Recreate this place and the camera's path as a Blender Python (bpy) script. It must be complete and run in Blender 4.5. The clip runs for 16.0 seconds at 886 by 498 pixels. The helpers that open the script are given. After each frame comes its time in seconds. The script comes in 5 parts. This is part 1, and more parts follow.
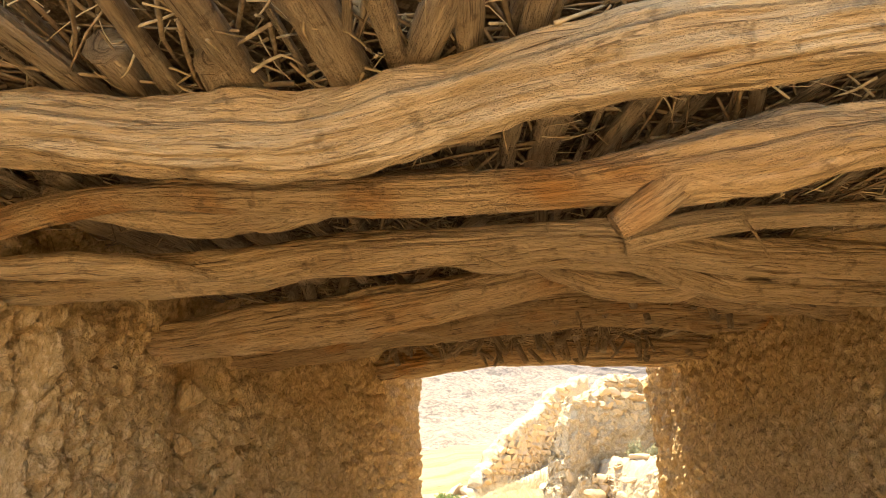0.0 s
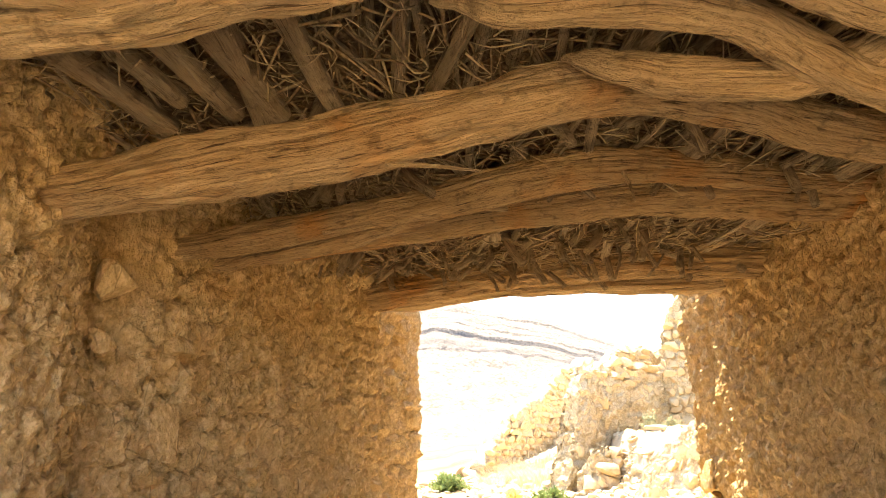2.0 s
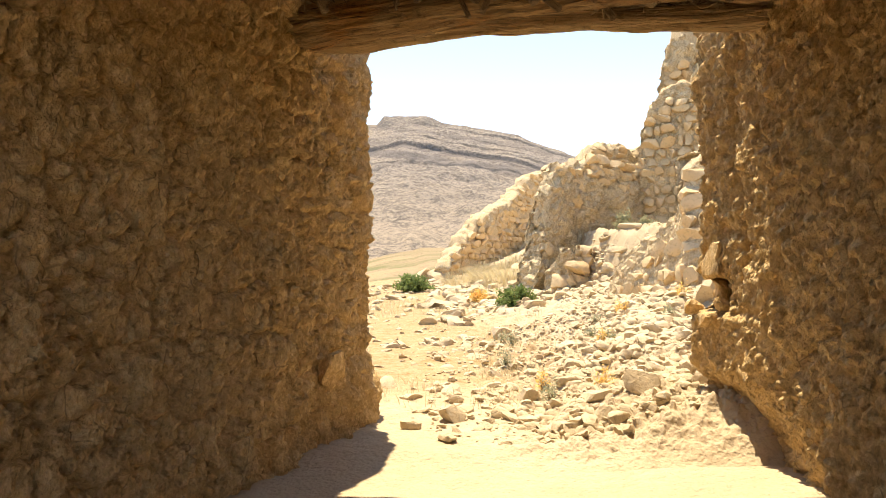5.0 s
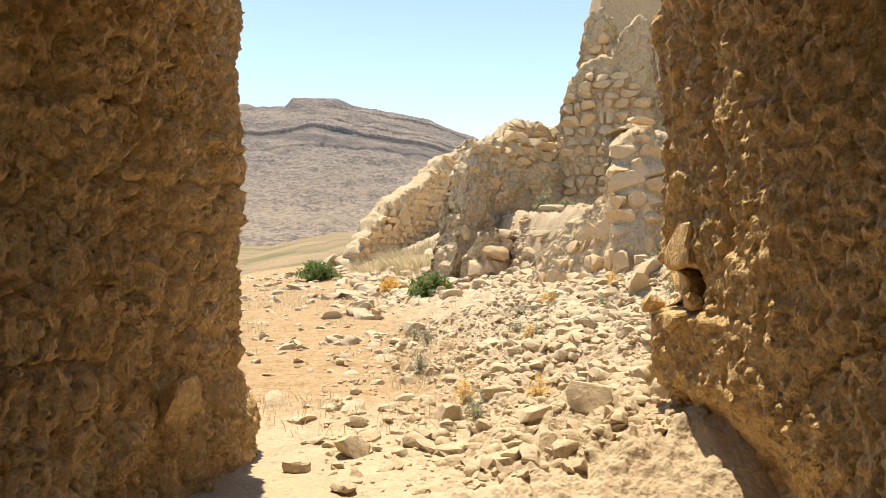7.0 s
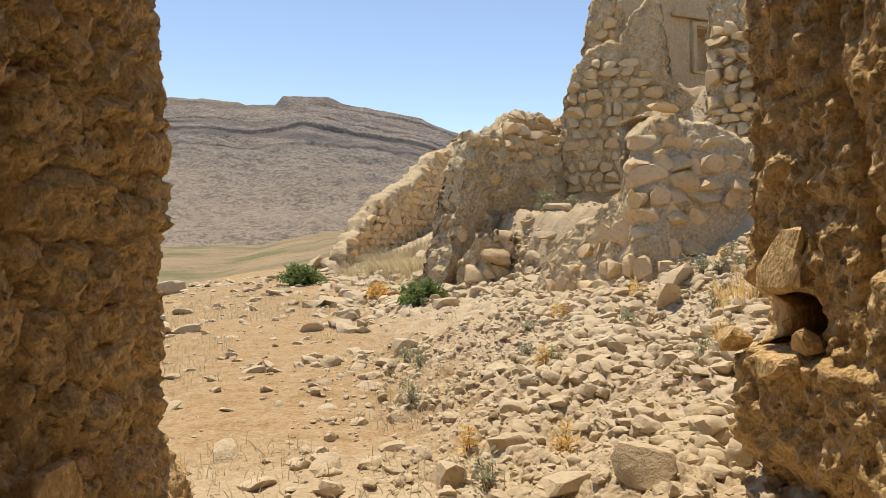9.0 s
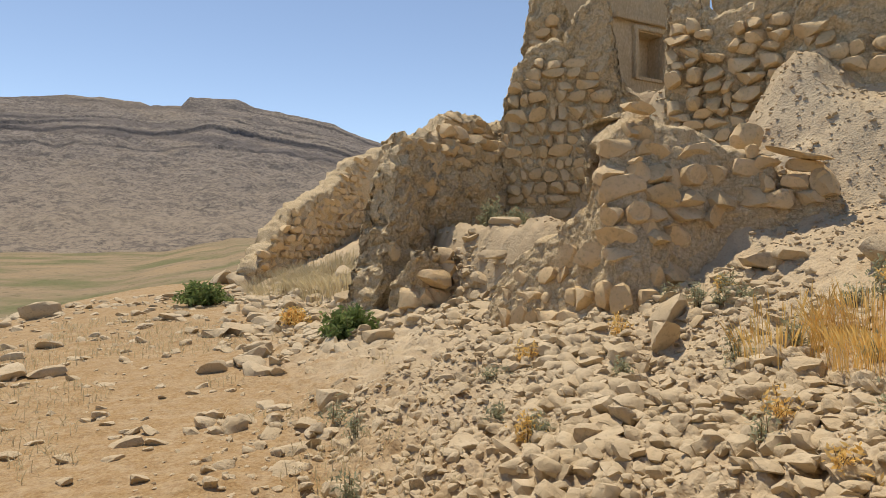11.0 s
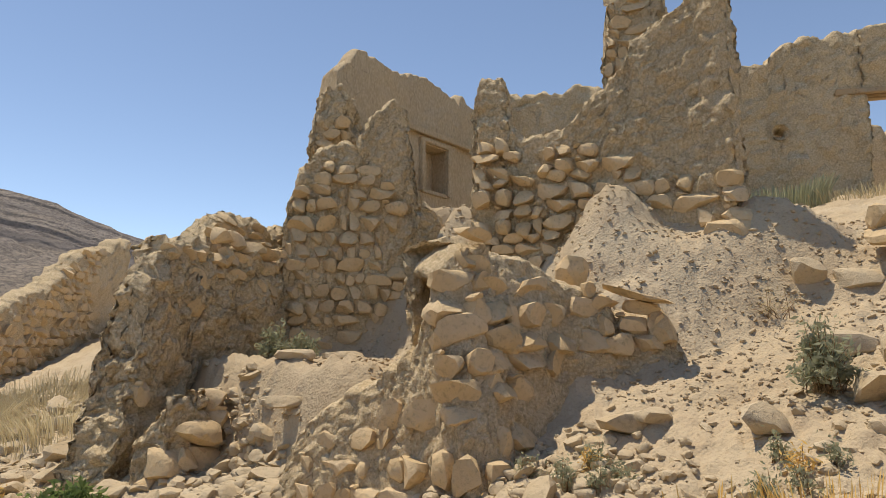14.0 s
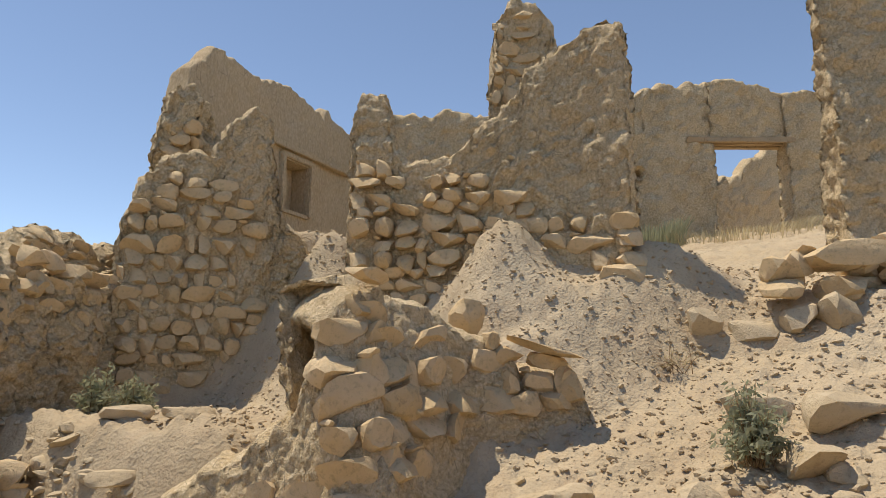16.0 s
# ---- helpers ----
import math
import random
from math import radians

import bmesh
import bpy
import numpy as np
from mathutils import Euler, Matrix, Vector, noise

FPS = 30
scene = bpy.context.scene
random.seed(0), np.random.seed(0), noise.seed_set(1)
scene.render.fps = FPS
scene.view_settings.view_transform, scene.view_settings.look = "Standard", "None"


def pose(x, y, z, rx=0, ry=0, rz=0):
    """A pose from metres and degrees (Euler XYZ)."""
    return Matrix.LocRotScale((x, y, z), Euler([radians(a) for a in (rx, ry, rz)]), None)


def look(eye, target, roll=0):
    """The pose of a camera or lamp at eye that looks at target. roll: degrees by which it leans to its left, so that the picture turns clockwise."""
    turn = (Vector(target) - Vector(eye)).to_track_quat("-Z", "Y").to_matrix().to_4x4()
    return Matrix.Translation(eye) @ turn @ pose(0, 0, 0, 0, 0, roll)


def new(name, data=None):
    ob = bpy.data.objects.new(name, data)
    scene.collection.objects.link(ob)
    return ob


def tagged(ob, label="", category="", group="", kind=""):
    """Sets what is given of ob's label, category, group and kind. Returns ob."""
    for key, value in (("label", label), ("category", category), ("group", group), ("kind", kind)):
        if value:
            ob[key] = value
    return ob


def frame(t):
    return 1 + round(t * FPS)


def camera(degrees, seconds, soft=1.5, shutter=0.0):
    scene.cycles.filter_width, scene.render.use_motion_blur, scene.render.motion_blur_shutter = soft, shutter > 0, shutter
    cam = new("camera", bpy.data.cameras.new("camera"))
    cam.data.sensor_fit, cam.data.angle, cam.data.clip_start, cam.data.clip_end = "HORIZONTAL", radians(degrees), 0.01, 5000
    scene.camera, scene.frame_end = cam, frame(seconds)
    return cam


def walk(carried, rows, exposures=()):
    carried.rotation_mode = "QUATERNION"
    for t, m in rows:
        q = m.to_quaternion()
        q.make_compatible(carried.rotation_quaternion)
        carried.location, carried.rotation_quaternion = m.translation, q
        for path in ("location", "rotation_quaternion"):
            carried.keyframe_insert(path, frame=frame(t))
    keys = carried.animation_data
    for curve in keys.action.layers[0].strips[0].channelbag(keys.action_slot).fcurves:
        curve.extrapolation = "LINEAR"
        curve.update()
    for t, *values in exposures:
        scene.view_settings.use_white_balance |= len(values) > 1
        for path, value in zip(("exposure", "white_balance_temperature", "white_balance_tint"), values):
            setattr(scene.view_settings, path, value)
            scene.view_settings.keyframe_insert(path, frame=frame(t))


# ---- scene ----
import itertools

cam = camera(66.8, 16.0, soft=0.65)
METRES, EYE, TILT, LEAN, TURN = 8.2, 1.60, 17.5, 0.0, 0.0
ROWS = [
    (0.0, 0.0, 0.0, 0.0, -0.0, 0.0, 0.0),
    (0.5, -0.0034, 0.026, -0.0184, 0.24, 1.16, 0.04),
    (1.0, -0.0139, 0.0508, -0.0385, 0.41, 1.47, 0.08),
    (1.5, -0.0163, 0.0806, -0.062, 0.25, 0.91, -0.02),
    (2.0, -0.0019, 0.1055, -0.0767, 0.04, -0.57, 0.07),
    (2.5, 0.007, 0.1299, -0.091, -0.04, -2.2, -0.09),
    (3.0, 0.0066, 0.1558, -0.1095, -0.08, -4.98, 0.23),
    (3.5, 0.0088, 0.1666, -0.1183, 0.02, -9.65, 0.07),
    (6.0, 0.0087, 0.2946, -0.1586, -6.46, -17.04, -1.85),
    (6.5, 0.0152, 0.3238, -0.1686, -8.66, -17.31, -2.39),
    (7.0, 0.0251, 0.3557, -0.1756, -9.8, -17.43, -2.73),
    (7.5, 0.0318, 0.382, -0.1857, -10.23, -17.49, -2.79),
    (8.0, 0.0401, 0.4104, -0.1907, -10.32, -17.52, -2.83),
    (10.5, 0.0446, 0.5921, -0.2324, -13.45, -16.96, -4.13),
    (11.0, 0.0502, 0.6345, -0.2379, -17.53, -16.35, -5.26),
    (11.5, 0.0511, 0.6691, -0.2448, -21.9, -15.62, -6.61),
    (12.0, 0.047, 0.706, -0.2439, -26.5, -14.45, -7.99),
    (12.5, 0.0438, 0.7325, -0.2421, -32.1, -12.66, -9.56),
    (13.0, 0.0499, 0.7571, -0.2431, -34.45, -10.57, -10.13),
    (13.5, 0.0643, 0.7876, -0.2384, -36.08, -7.17, -10.53),
    (14.0, 0.0681, 0.8141, -0.2408, -38.2, -5.16, -11.09),
    (14.5, 0.0709, 0.8497, -0.2413, -43.01, -2.91, -12.4),
    (15.0, 0.0737, 0.8802, -0.2414, -50.04, -1.21, -13.86),
    (15.5, 0.0868, 0.9024, -0.2391, -51.41, -0.89, -14.1),
    (16.0, 0.1006, 0.9189, -0.2374, -51.85, -0.62, -14.13),
]
EXPOSURES = [(0.0, 2.5, 8800, 10), (0.5, 2.95, 8500, 10), (1.0, 3.05, 8400, 10), (2.0, 3.1, 8400, 10), (2.5, 2.95, 8700, 10), (3.5, 2.35, 8700, 10), (6.0, 1.4, 8000, 10), (8.0, 1.0, 7700, 10), (10.5, 0.36, 7550, 10), (13.0, 0.36, 7450, 10), (16.0, 0.38, 7300, 10)]
walk(cam, [(t, pose(0, 0, EYE, TILT, LEAN, TURN) @ pose(METRES * x, METRES * y, METRES * z, 90 + pitch, roll, yaw)) for t, x, y, z, yaw, pitch, roll in ROWS],
     exposures=EXPOSURES)

# ---- world, sun ----
SUN_TO = Vector((-0.24, 0.97, 0.0)).normalized()     # plan direction towards the sun
SUN_EL = radians(71)
world = bpy.data.worlds.new("sky")
scene.world = world
world.use_nodes = True
wn = world.node_tree
sky = wn.nodes.new("ShaderNodeTexSky")
sky.sky_type, sky.sun_disc = "NISHITA", False
sky.sun_elevation = SUN_EL
sky.sun_rotation = math.atan2(SUN_TO.x, SUN_TO.y)
sky.altitude, sky.air_density, sky.dust_density, sky.ozone_density = 3500, 1.0, 0.05, 0.7
wn.nodes["Background"].inputs["Strength"].default_value = 0.15
wn.links.new(sky.outputs[0], wn.nodes["Background"].inputs["Color"])
sun_data = bpy.data.lights.new("sun", "SUN")
sun_data.energy, sun_data.angle, sun_data.color = 3.1, radians(0.53), (1.0, 0.94, 0.84)
sun = new("sun", sun_data)
to_sun = Vector((SUN_TO.x * math.cos(SUN_EL), SUN_TO.y * math.cos(SUN_EL), math.sin(SUN_EL)))
sun.matrix_world = look((to_sun.x * 60, to_sun.y * 60, to_sun.z * 60), (0, 0, 0))


# ---- noise ----
def _hash(ix, iy, iz, seed):
    h = (ix * 374761393 + iy * 668265263 + iz * 2147483647 + seed * 1274126177) & 0xFFFFFFFF
    h = ((h ^ (h >> 13)) * 1274126177) & 0xFFFFFFFF
    h = ((h ^ (h >> 16)) * 2246822519) & 0xFFFFFFFF
    return ((h ^ (h >> 15)) & 0xFFFFFF).astype(np.float64) / 8388607.5 - 1.0


def vnoise(p, seed=0):
    """Smooth value noise in -1..1 at the points p (n, 3)."""
    i = np.floor(p).astype(np.int64)
    f = p - i
    f = f * f * f * (f * (f * 6 - 15) + 10)
    out = 0.0
    for dx in (0, 1):
        for dy in (0, 1):
            for dz in (0, 1):
                w = (f[:, 0] if dx else 1 - f[:, 0]) * (f[:, 1] if dy else 1 - f[:, 1]) * (f[:, 2] if dz else 1 - f[:, 2])
                out = out + w * _hash(i[:, 0] + dx, i[:, 1] + dy, i[:, 2] + dz, seed)
    return out


def fbm(p, size, octaves=3, seed=0, gain=0.5):
    """Layered noise; size: metres of the largest lumps (one number or one per axis)."""
    p = np.asarray(p, float) / np.asarray(size, float)
    out, amp, tot = 0.0, 1.0, 0.0
    for o in range(octaves):
        out = out + amp * vnoise(p * 2.03 ** o + 17.3 * o, seed + o * 7)
        tot += amp
        amp *= gain
    return out / tot


def ramp(x, a, b):
    t = np.clip((np.asarray(x, float) - a) / (b - a), 0, 1)
    return t * t * (3 - 2 * t)


# ---- mesh helpers ----
def mesh_of(name, verts, faces, material, smooth=True):
    """A mesh from arrays of vertices and of quads or triangles."""
    me = bpy.data.meshes.new(name)
    faces = np.asarray(faces, np.int32)
    n, k = faces.shape
    me.vertices.add(len(verts))
    me.vertices.foreach_set("co", np.asarray(verts, np.float32).ravel())
    me.loops.add(n * k)
    me.loops.foreach_set("vertex_index", faces.ravel())
    me.polygons.add(n)
    me.polygons.foreach_set("loop_start", np.arange(0, n * k, k, dtype=np.int32))
    me.polygons.foreach_set("use_smooth", np.full(n, smooth))
    me.update(calc_edges=True)
    me.validate()
    if material:
        me.materials.append(material)
    return me


def grid_faces(nu, nv, wrap=False):
    """Quads of a grid of nu x nv vertices (v runs fastest); wrap closes v."""
    a = np.arange(nu * nv).reshape(nu, nv)
    b = np.roll(a, -1, 1)
    q = np.stack([a[:-1], a[1:], np.roll(a, -1, 1)[1:], b[:-1]], -1)
    if not wrap:
        q = q[:, :-1]
    return q.reshape(-1, 4)


def part(name, me, parent, label=""):
    ob = new(name, me)
    ob.parent = parent
    if label:
        ob["label"] = label
    return ob


def add_uv(me, uv):
    layer = me.uv_layers.new(name="grain")
    idx = np.empty(len(me.loops), np.int32)
    me.loops.foreach_get("vertex_index", idx)
    layer.data.foreach_set("uv", np.asarray(uv, np.float32)[idx].ravel())


def spline(pts, n):
    """n points along a smooth curve through pts (any columns)."""
    p = np.asarray(pts, float)
    if len(p) == 2:
        t = np.linspace(0, 1, n)[:, None]
        return p[0] * (1 - t) + p[1] * t
    q = np.vstack([2 * p[0] - p[1], p, 2 * p[-1] - p[-2]])
    u = np.linspace(0, len(p) - 1 - 1e-6, n)
    i = u.astype(int)
    t = (u - i)[:, None]
    a, b, c, d = q[i], q[i + 1], q[i + 2], q[i + 3]
    return 0.5 * (2 * b + (c - a) * t + (2 * a - 5 * b + 4 * c - d) * t ** 2 + (3 * b - a - 3 * c + d) * t ** 3)


def tube(path, radii, around=12, gnarl=0.0, seed=0, furrow=0.0):
    """Vertices, quads and grain coordinates of a closed, gnarled stem along a path."""
    path, radii = np.asarray(path, float), np.asarray(radii, float)
    n = len(path)
    tang = np.gradient(path, axis=0)
    tang /= np.linalg.norm(tang, axis=1)[:, None] + 1e-9
    ref = np.array([0.0, 0.0, 1.0]) if abs(tang[0][2]) < 0.8 else np.array([1.0, 0.0, 0.0])
    side = np.cross(tang, ref)
    side /= np.linalg.norm(side, axis=1)[:, None] + 1e-9
    up = np.cross(side, tang)
    a = np.linspace(0, 2 * np.pi, around, endpoint=False)
    length = np.concatenate([[0], np.cumsum(np.linalg.norm(np.diff(path, axis=0), axis=1))])
    rr = np.repeat(radii[:, None], around, 1)
    if gnarl or furrow:
        q = np.stack([np.repeat(length[:, None], around, 1), np.cos(a)[None] * rr, np.sin(a)[None] * rr], -1).reshape(-1, 3)
        lump = fbm(q, (0.3, 0.09, 0.09), 4, seed, 0.55)
        ridge = fbm(q, (0.35, 0.022, 0.022), 3, seed + 3, 0.6)
        rr = rr * (1 + gnarl * lump + furrow * ridge).reshape(n, around)
    v = path[:, None] + rr[..., None] * (np.cos(a)[None, :, None] * side[:, None] + np.sin(a)[None, :, None] * up[:, None])
    v = v.reshape(-1, 3)
    f = grid_faces(n, around, True)
    c0, c1 = len(v), len(v) + 1
    v = np.vstack([v, path[0], path[-1]])
    r = np.arange(around)
    e0 = np.stack([np.full(around, c0), r, np.roll(r, -1), np.roll(r, -1)], 1)
    base = (n - 1) * around
    e1 = np.stack([np.full(around, c1), base + np.roll(r, -1), base + r, base + r], 1)
    uv = np.stack([np.repeat(length[:, None], around, 1), np.repeat((a * max(radii.mean(), 0.004))[None], n, 0)], -1).reshape(-1, 2)
    uv = np.vstack([uv, [0, 0], [length[-1], 0]])
    return v, f, uv, e0[:, :3], e1[:, :3]


def tubes_mesh(name, stems, material):
    """One mesh of many stems, each (path, radii, around, gnarl, seed, furrow)."""
    vs, fs, us, ts, k = [], [], [], [], 0
    for st in stems:
        v, f, uv, e0, e1 = tube(*st)
        vs.append(v), us.append(uv)
        fs.append(f + k)
        ts += [e0 + k, e1 + k]
        k += len(v)
    v, q, t = np.vstack(vs), np.vstack(fs), np.vstack(ts)
    me = bpy.data.meshes.new(name)
    me.vertices.add(len(v))
    me.vertices.foreach_set("co", v.astype(np.float32).ravel())
    loops = np.concatenate([q.ravel(), t.ravel()]).astype(np.int32)
    me.loops.add(len(loops))
    me.loops.foreach_set("vertex_index", loops)
    me.polygons.add(len(q) + len(t))
    start = np.concatenate([np.arange(len(q)) * 4, len(q) * 4 + np.arange(len(t)) * 3]).astype(np.int32)
    me.polygons.foreach_set("loop_start", start)
    me.polygons.foreach_set("use_smooth", np.full(len(q) + len(t), True))
    me.update(calc_edges=True)
    add_uv(me, np.vstack(us))
    me.materials.append(material)
    return me


# ---- materials ----
def rgb(c):
    return (c[0], c[1], c[2], 1.0)


class Mat:
    """A node material with short calls."""

    def __init__(self, name, rough=0.9, spec=0.25):
        self.m = bpy.data.materials.new(name)
        self.m.use_nodes = True
        self.t = self.m.node_tree
        self.b = self.t.nodes["Principled BSDF"]
        self.b.inputs["Roughness"].default_value = rough
        self.b.inputs["Specular IOR Level"].default_value = spec
        self.tc = self.t.nodes.new("ShaderNodeTexCoord")
        self.geo = self.t.nodes.new("ShaderNodeNewGeometry")
        self.info = self.t.nodes.new("ShaderNodeObjectInfo")

    def link(self, a, b):
        self.t.links.new(a, b)

    def place(self, scale=(1, 1, 1), coords="world"):
        mp = self.t.nodes.new("ShaderNodeMapping")
        mp.inputs["Scale"].default_value = scale
        self.link({"world": self.geo.outputs["Position"], "uv": self.tc.outputs["UV"], "object": self.tc.outputs["Object"]}[coords], mp.inputs["Vector"])
        return mp.outputs[0]

    def noise(self, scale, detail=4, rough=0.6, vec=None, dist=0.0):
        n = self.t.nodes.new("ShaderNodeTexNoise")
        n.inputs["Scale"].default_value, n.inputs["Detail"].default_value = scale, detail
        n.inputs["Roughness"].default_value, n.inputs["Distortion"].default_value = rough, dist
        self.link(vec or self.place(), n.inputs["Vector"])
        return n.outputs["Fac"]

    def cells(self, scale, vec=None, feature="F1", out="Distance"):
        n = self.t.nodes.new("ShaderNodeTexVoronoi")
        n.feature = feature
        n.inputs["Scale"].default_value = scale
        self.link(vec or self.place(), n.inputs["Vector"])
        return n.outputs[out]

    def fit(self, v, a, b, c=0.0, d=1.0):
        n = self.t.nodes.new("ShaderNodeMapRange")
        for k, x in zip((1, 2, 3, 4), (a, b, c, d)):
            n.inputs[k].default_value = x
        self.link(v, n.inputs[0])
        return n.outputs[0]

    def mix(self, f, a, b, kind="MIX"):
        n = self.t.nodes.new("ShaderNodeMix")
        n.data_type, n.blend_type = "RGBA", kind
        for sock, v in ((n.inputs[0], f), (n.inputs[6], a), (n.inputs[7], b)):
            if isinstance(v, (int, float)):
                sock.default_value = v
            elif isinstance(v, tuple):
                sock.default_value = rgb(v)
            else:
                self.link(v, sock)
        return n.outputs[2]

    def math(self, op, a, b=None):
        n = self.t.nodes.new("ShaderNodeMath")
        n.operation = op
        for sock, v in zip(n.inputs, (a, b)):
            if v is None:
                continue
            if isinstance(v, (int, float)):
                sock.default_value = v
            else:
                self.link(v, sock)
        return n.outputs[0]

    def color(self, c):
        self.link(c, self.b.inputs["Base Color"])
        return self

    def bump(self, *layers):
        """layers: (height, metres)."""
        last = None
        for h, d in layers:
            n = self.t.nodes.new("ShaderNodeBump")
            n.inputs["Strength"].default_value = 1.0
            n.inputs["Distance"].default_value = d
            self.link(h, n.inputs["Height"])
            if last:
                self.link(last, n.inputs["Normal"])
            last = n.outputs[0]
        self.link(last, self.b.inputs["Normal"])
        return self


def earth(name, light, dark, pale, streak=(1, 1, 1), coarse=1.0, spots=0.6):
    """Mud plaster or soil: two tones, pale dusting, straw flecks, grit, and pits and cracks with their shade in the
    colour.
    """
    m = Mat(name, 0.95, 0.15)
    v = m.place(streak)
    big, mid, small, fine = m.noise(1.3, 5, 0.6, v), m.noise(9, 6, 0.7, v), m.noise(32, 5, 0.7, v), m.noise(110, 4, 0.7)
    c = m.mix(m.fit(big, 0.32, 0.68), dark, light)
    c = m.mix(m.fit(mid, 0.5, 0.72, 0, 0.75), c, pale)
    c = m.mix(m.fit(small, 0.50, 0.62, 0, 0.8), c, tuple(min(x * 1.08, 0.9) for x in pale))
    # hollows of the relief and crack lines get their shade as dark colour
    c = m.mix(m.fit(small, 0.35, 0.46, spots, 0.0), c, tuple(x * 0.6 for x in dark))
    c = m.mix(m.fit(fine, 0.30, 0.44, 0.4, 0.0), c, tuple(x * 0.55 for x in dark))
    cr = m.cells(6, m.place((streak[0], streak[1], streak[2] * 0.7)), "DISTANCE_TO_EDGE")
    c = m.mix(m.math("MULTIPLY", m.fit(cr, 0.0, 0.02, 0.7, 0.0), m.fit(mid, 0.45, 0.6)), c, tuple(x * 0.35 for x in dark))
    lumps, grit = m.cells(26, v, "SMOOTH_F1"), m.cells(75, v)
    m.color(c).bump((mid, 0.016 * coarse), (lumps, 0.006 * coarse), (small, 0.006 * coarse), (grit, 0.0025 * coarse), (fine, 0.0016 * coarse))
    return m.m


def stone_material(name, a, b, c3):
    m = Mat(name, 0.88, 0.25)
    r = m.info.outputs["Random"]
    v = m.place((1, 1, 1))
    n1, n2, n3 = m.noise(3.5, 5, 0.6, v), m.noise(24, 5, 0.7, v), m.noise(120, 3, 0.7, v)
    c = m.mix(r, a, b)
    c = m.mix(m.fit(n1, 0.45, 0.7, 0, 0.75), c, c3)
    c = m.mix(m.fit(n2, 0.32, 0.48, 0.7, 0), c, tuple(x * 0.5 for x in a))
    c = m.mix(m.fit(m.geo.outputs["Random Per Island"], 0, 1, 0, 0.35), c, c3)
    m.color(c).bump((n1, 0.03), (n2, 0.014), (n3, 0.003))
    return m.m


def wood(name, pale, brown, dark, orange=0.0):
    m = Mat(name, 0.82, 0.25)
    grain, fine = m.noise(1.0, 7, 0.7, m.place((3.5, 30, 1), "uv"), 1.8), m.noise(1.0, 5, 0.7, m.place((9, 150, 1), "uv"), 0.8)
    fibre = m.noise(1.0, 4, 0.6, m.place((3.2, 80, 1), "uv"), 1.3)
    patch, blot = m.noise(3.2, 4, 0.6), m.noise(13, 5, 0.65)
    c = m.mix(m.fit(grain, 0.36, 0.62), brown, pale)
    c = m.mix(m.fit(patch, 0.45, 0.7, 0, 0.6), c, brown)
    if orange:
        c = m.mix(m.fit(m.noise(2.3, 3, 0.5), 0.60 - 0.1 * orange, 0.68, 0, 0.85), c, (0.55, 0.26, 0.08))
    c = m.mix(m.fit(fine, 0.34, 0.45, 0.5, 0), c, dark)
    c = m.mix(m.math("MULTIPLY", m.fit(fibre, 0.36, 0.42, 0.95, 0), m.fit(patch, 0.38, 0.6, 0.3, 1.0)), c, dark)
    c = m.mix(m.fit(blot, 0.33, 0.43, 0.55, 0), c, dark)
    m.color(c).bump((grain, 0.018), (fibre, 0.018), (fine, 0.006), (blot, 0.016))
    return m.m


def fibre(name, a, b):
    m = Mat(name, 0.9, 0.15)
    c = m.mix(m.geo.outputs["Random Per Island"], a, b)
    m.color(m.mix(m.fit(m.noise(30, 3), 0.4, 0.6, 0, 0.6), c, tuple(x * 0.5 for x in a)))
    return m.m


def plant(name, a, b, rough=0.7):
    m = Mat(name, rough, 0.2)
    r = m.geo.outputs["Random Per Island"]
    c = m.mix(r, a, b)
    c = m.mix(m.fit(m.noise(6, 3), 0.4, 0.7, 0, 0.5), c, tuple(x * 0.6 for x in a))
    m.color(c)
    thin = m.t.nodes.new("ShaderNodeBsdfTranslucent")
    m.link(c, thin.inputs["Color"])
    both = m.t.nodes.new("ShaderNodeMixShader")
    both.inputs[0].default_value = 0.5
    m.link(m.b.outputs[0], both.inputs[1])
    m.link(thin.outputs[0], both.inputs[2])
    m.link(both.outputs[0], m.t.nodes["Material Output"].inputs["Surface"])
    return m.m


PLASTER = earth("mud_plaster", (0.68, 0.47, 0.235), (0.57, 0.375, 0.17), (0.75, 0.55, 0.305), (1, 1, 0.7), 2.0, 0.6)
RUIN = earth("weathered_mud", (0.64, 0.50, 0.315), (0.54, 0.41, 0.245), (0.70, 0.57, 0.385), (1, 1, 1), 1.9, 0.6)
# mud darkened to stand for the deep shade between the twigs
SHADED_ROOF_MUD = earth("shaded_roof_mud", (0.26, 0.18, 0.105), (0.18, 0.12, 0.07), (0.32, 0.23, 0.14), (1, 1, 1), 2.0, 0.5)
SMOOTH_PLASTER = earth("smooth_plaster", (0.56, 0.43, 0.27), (0.50, 0.38, 0.235), (0.60, 0.48, 0.32), (1, 1, 0.5), 1.2, 0.35)
STONE = stone_material("limestone", (0.66, 0.49, 0.285), (0.56, 0.40, 0.215), (0.69, 0.54, 0.355))
PALE_STONE = stone_material("pale_rubble", (0.55, 0.435, 0.285), (0.47, 0.355, 0.215), (0.61, 0.505, 0.355))
WOOD = wood("weathered_wood", (0.75, 0.55, 0.32), (0.57, 0.385, 0.20), (0.14, 0.08, 0.035))
WOOD_ORANGE = wood("split_wood", (0.74, 0.53, 0.30), (0.56, 0.37, 0.19), (0.14, 0.08, 0.035), 0.7)
WOOD_DARK = wood("brown_wood", (0.62, 0.43, 0.23), (0.44, 0.28, 0.135), (0.10, 0.055, 0.025), 0.5)
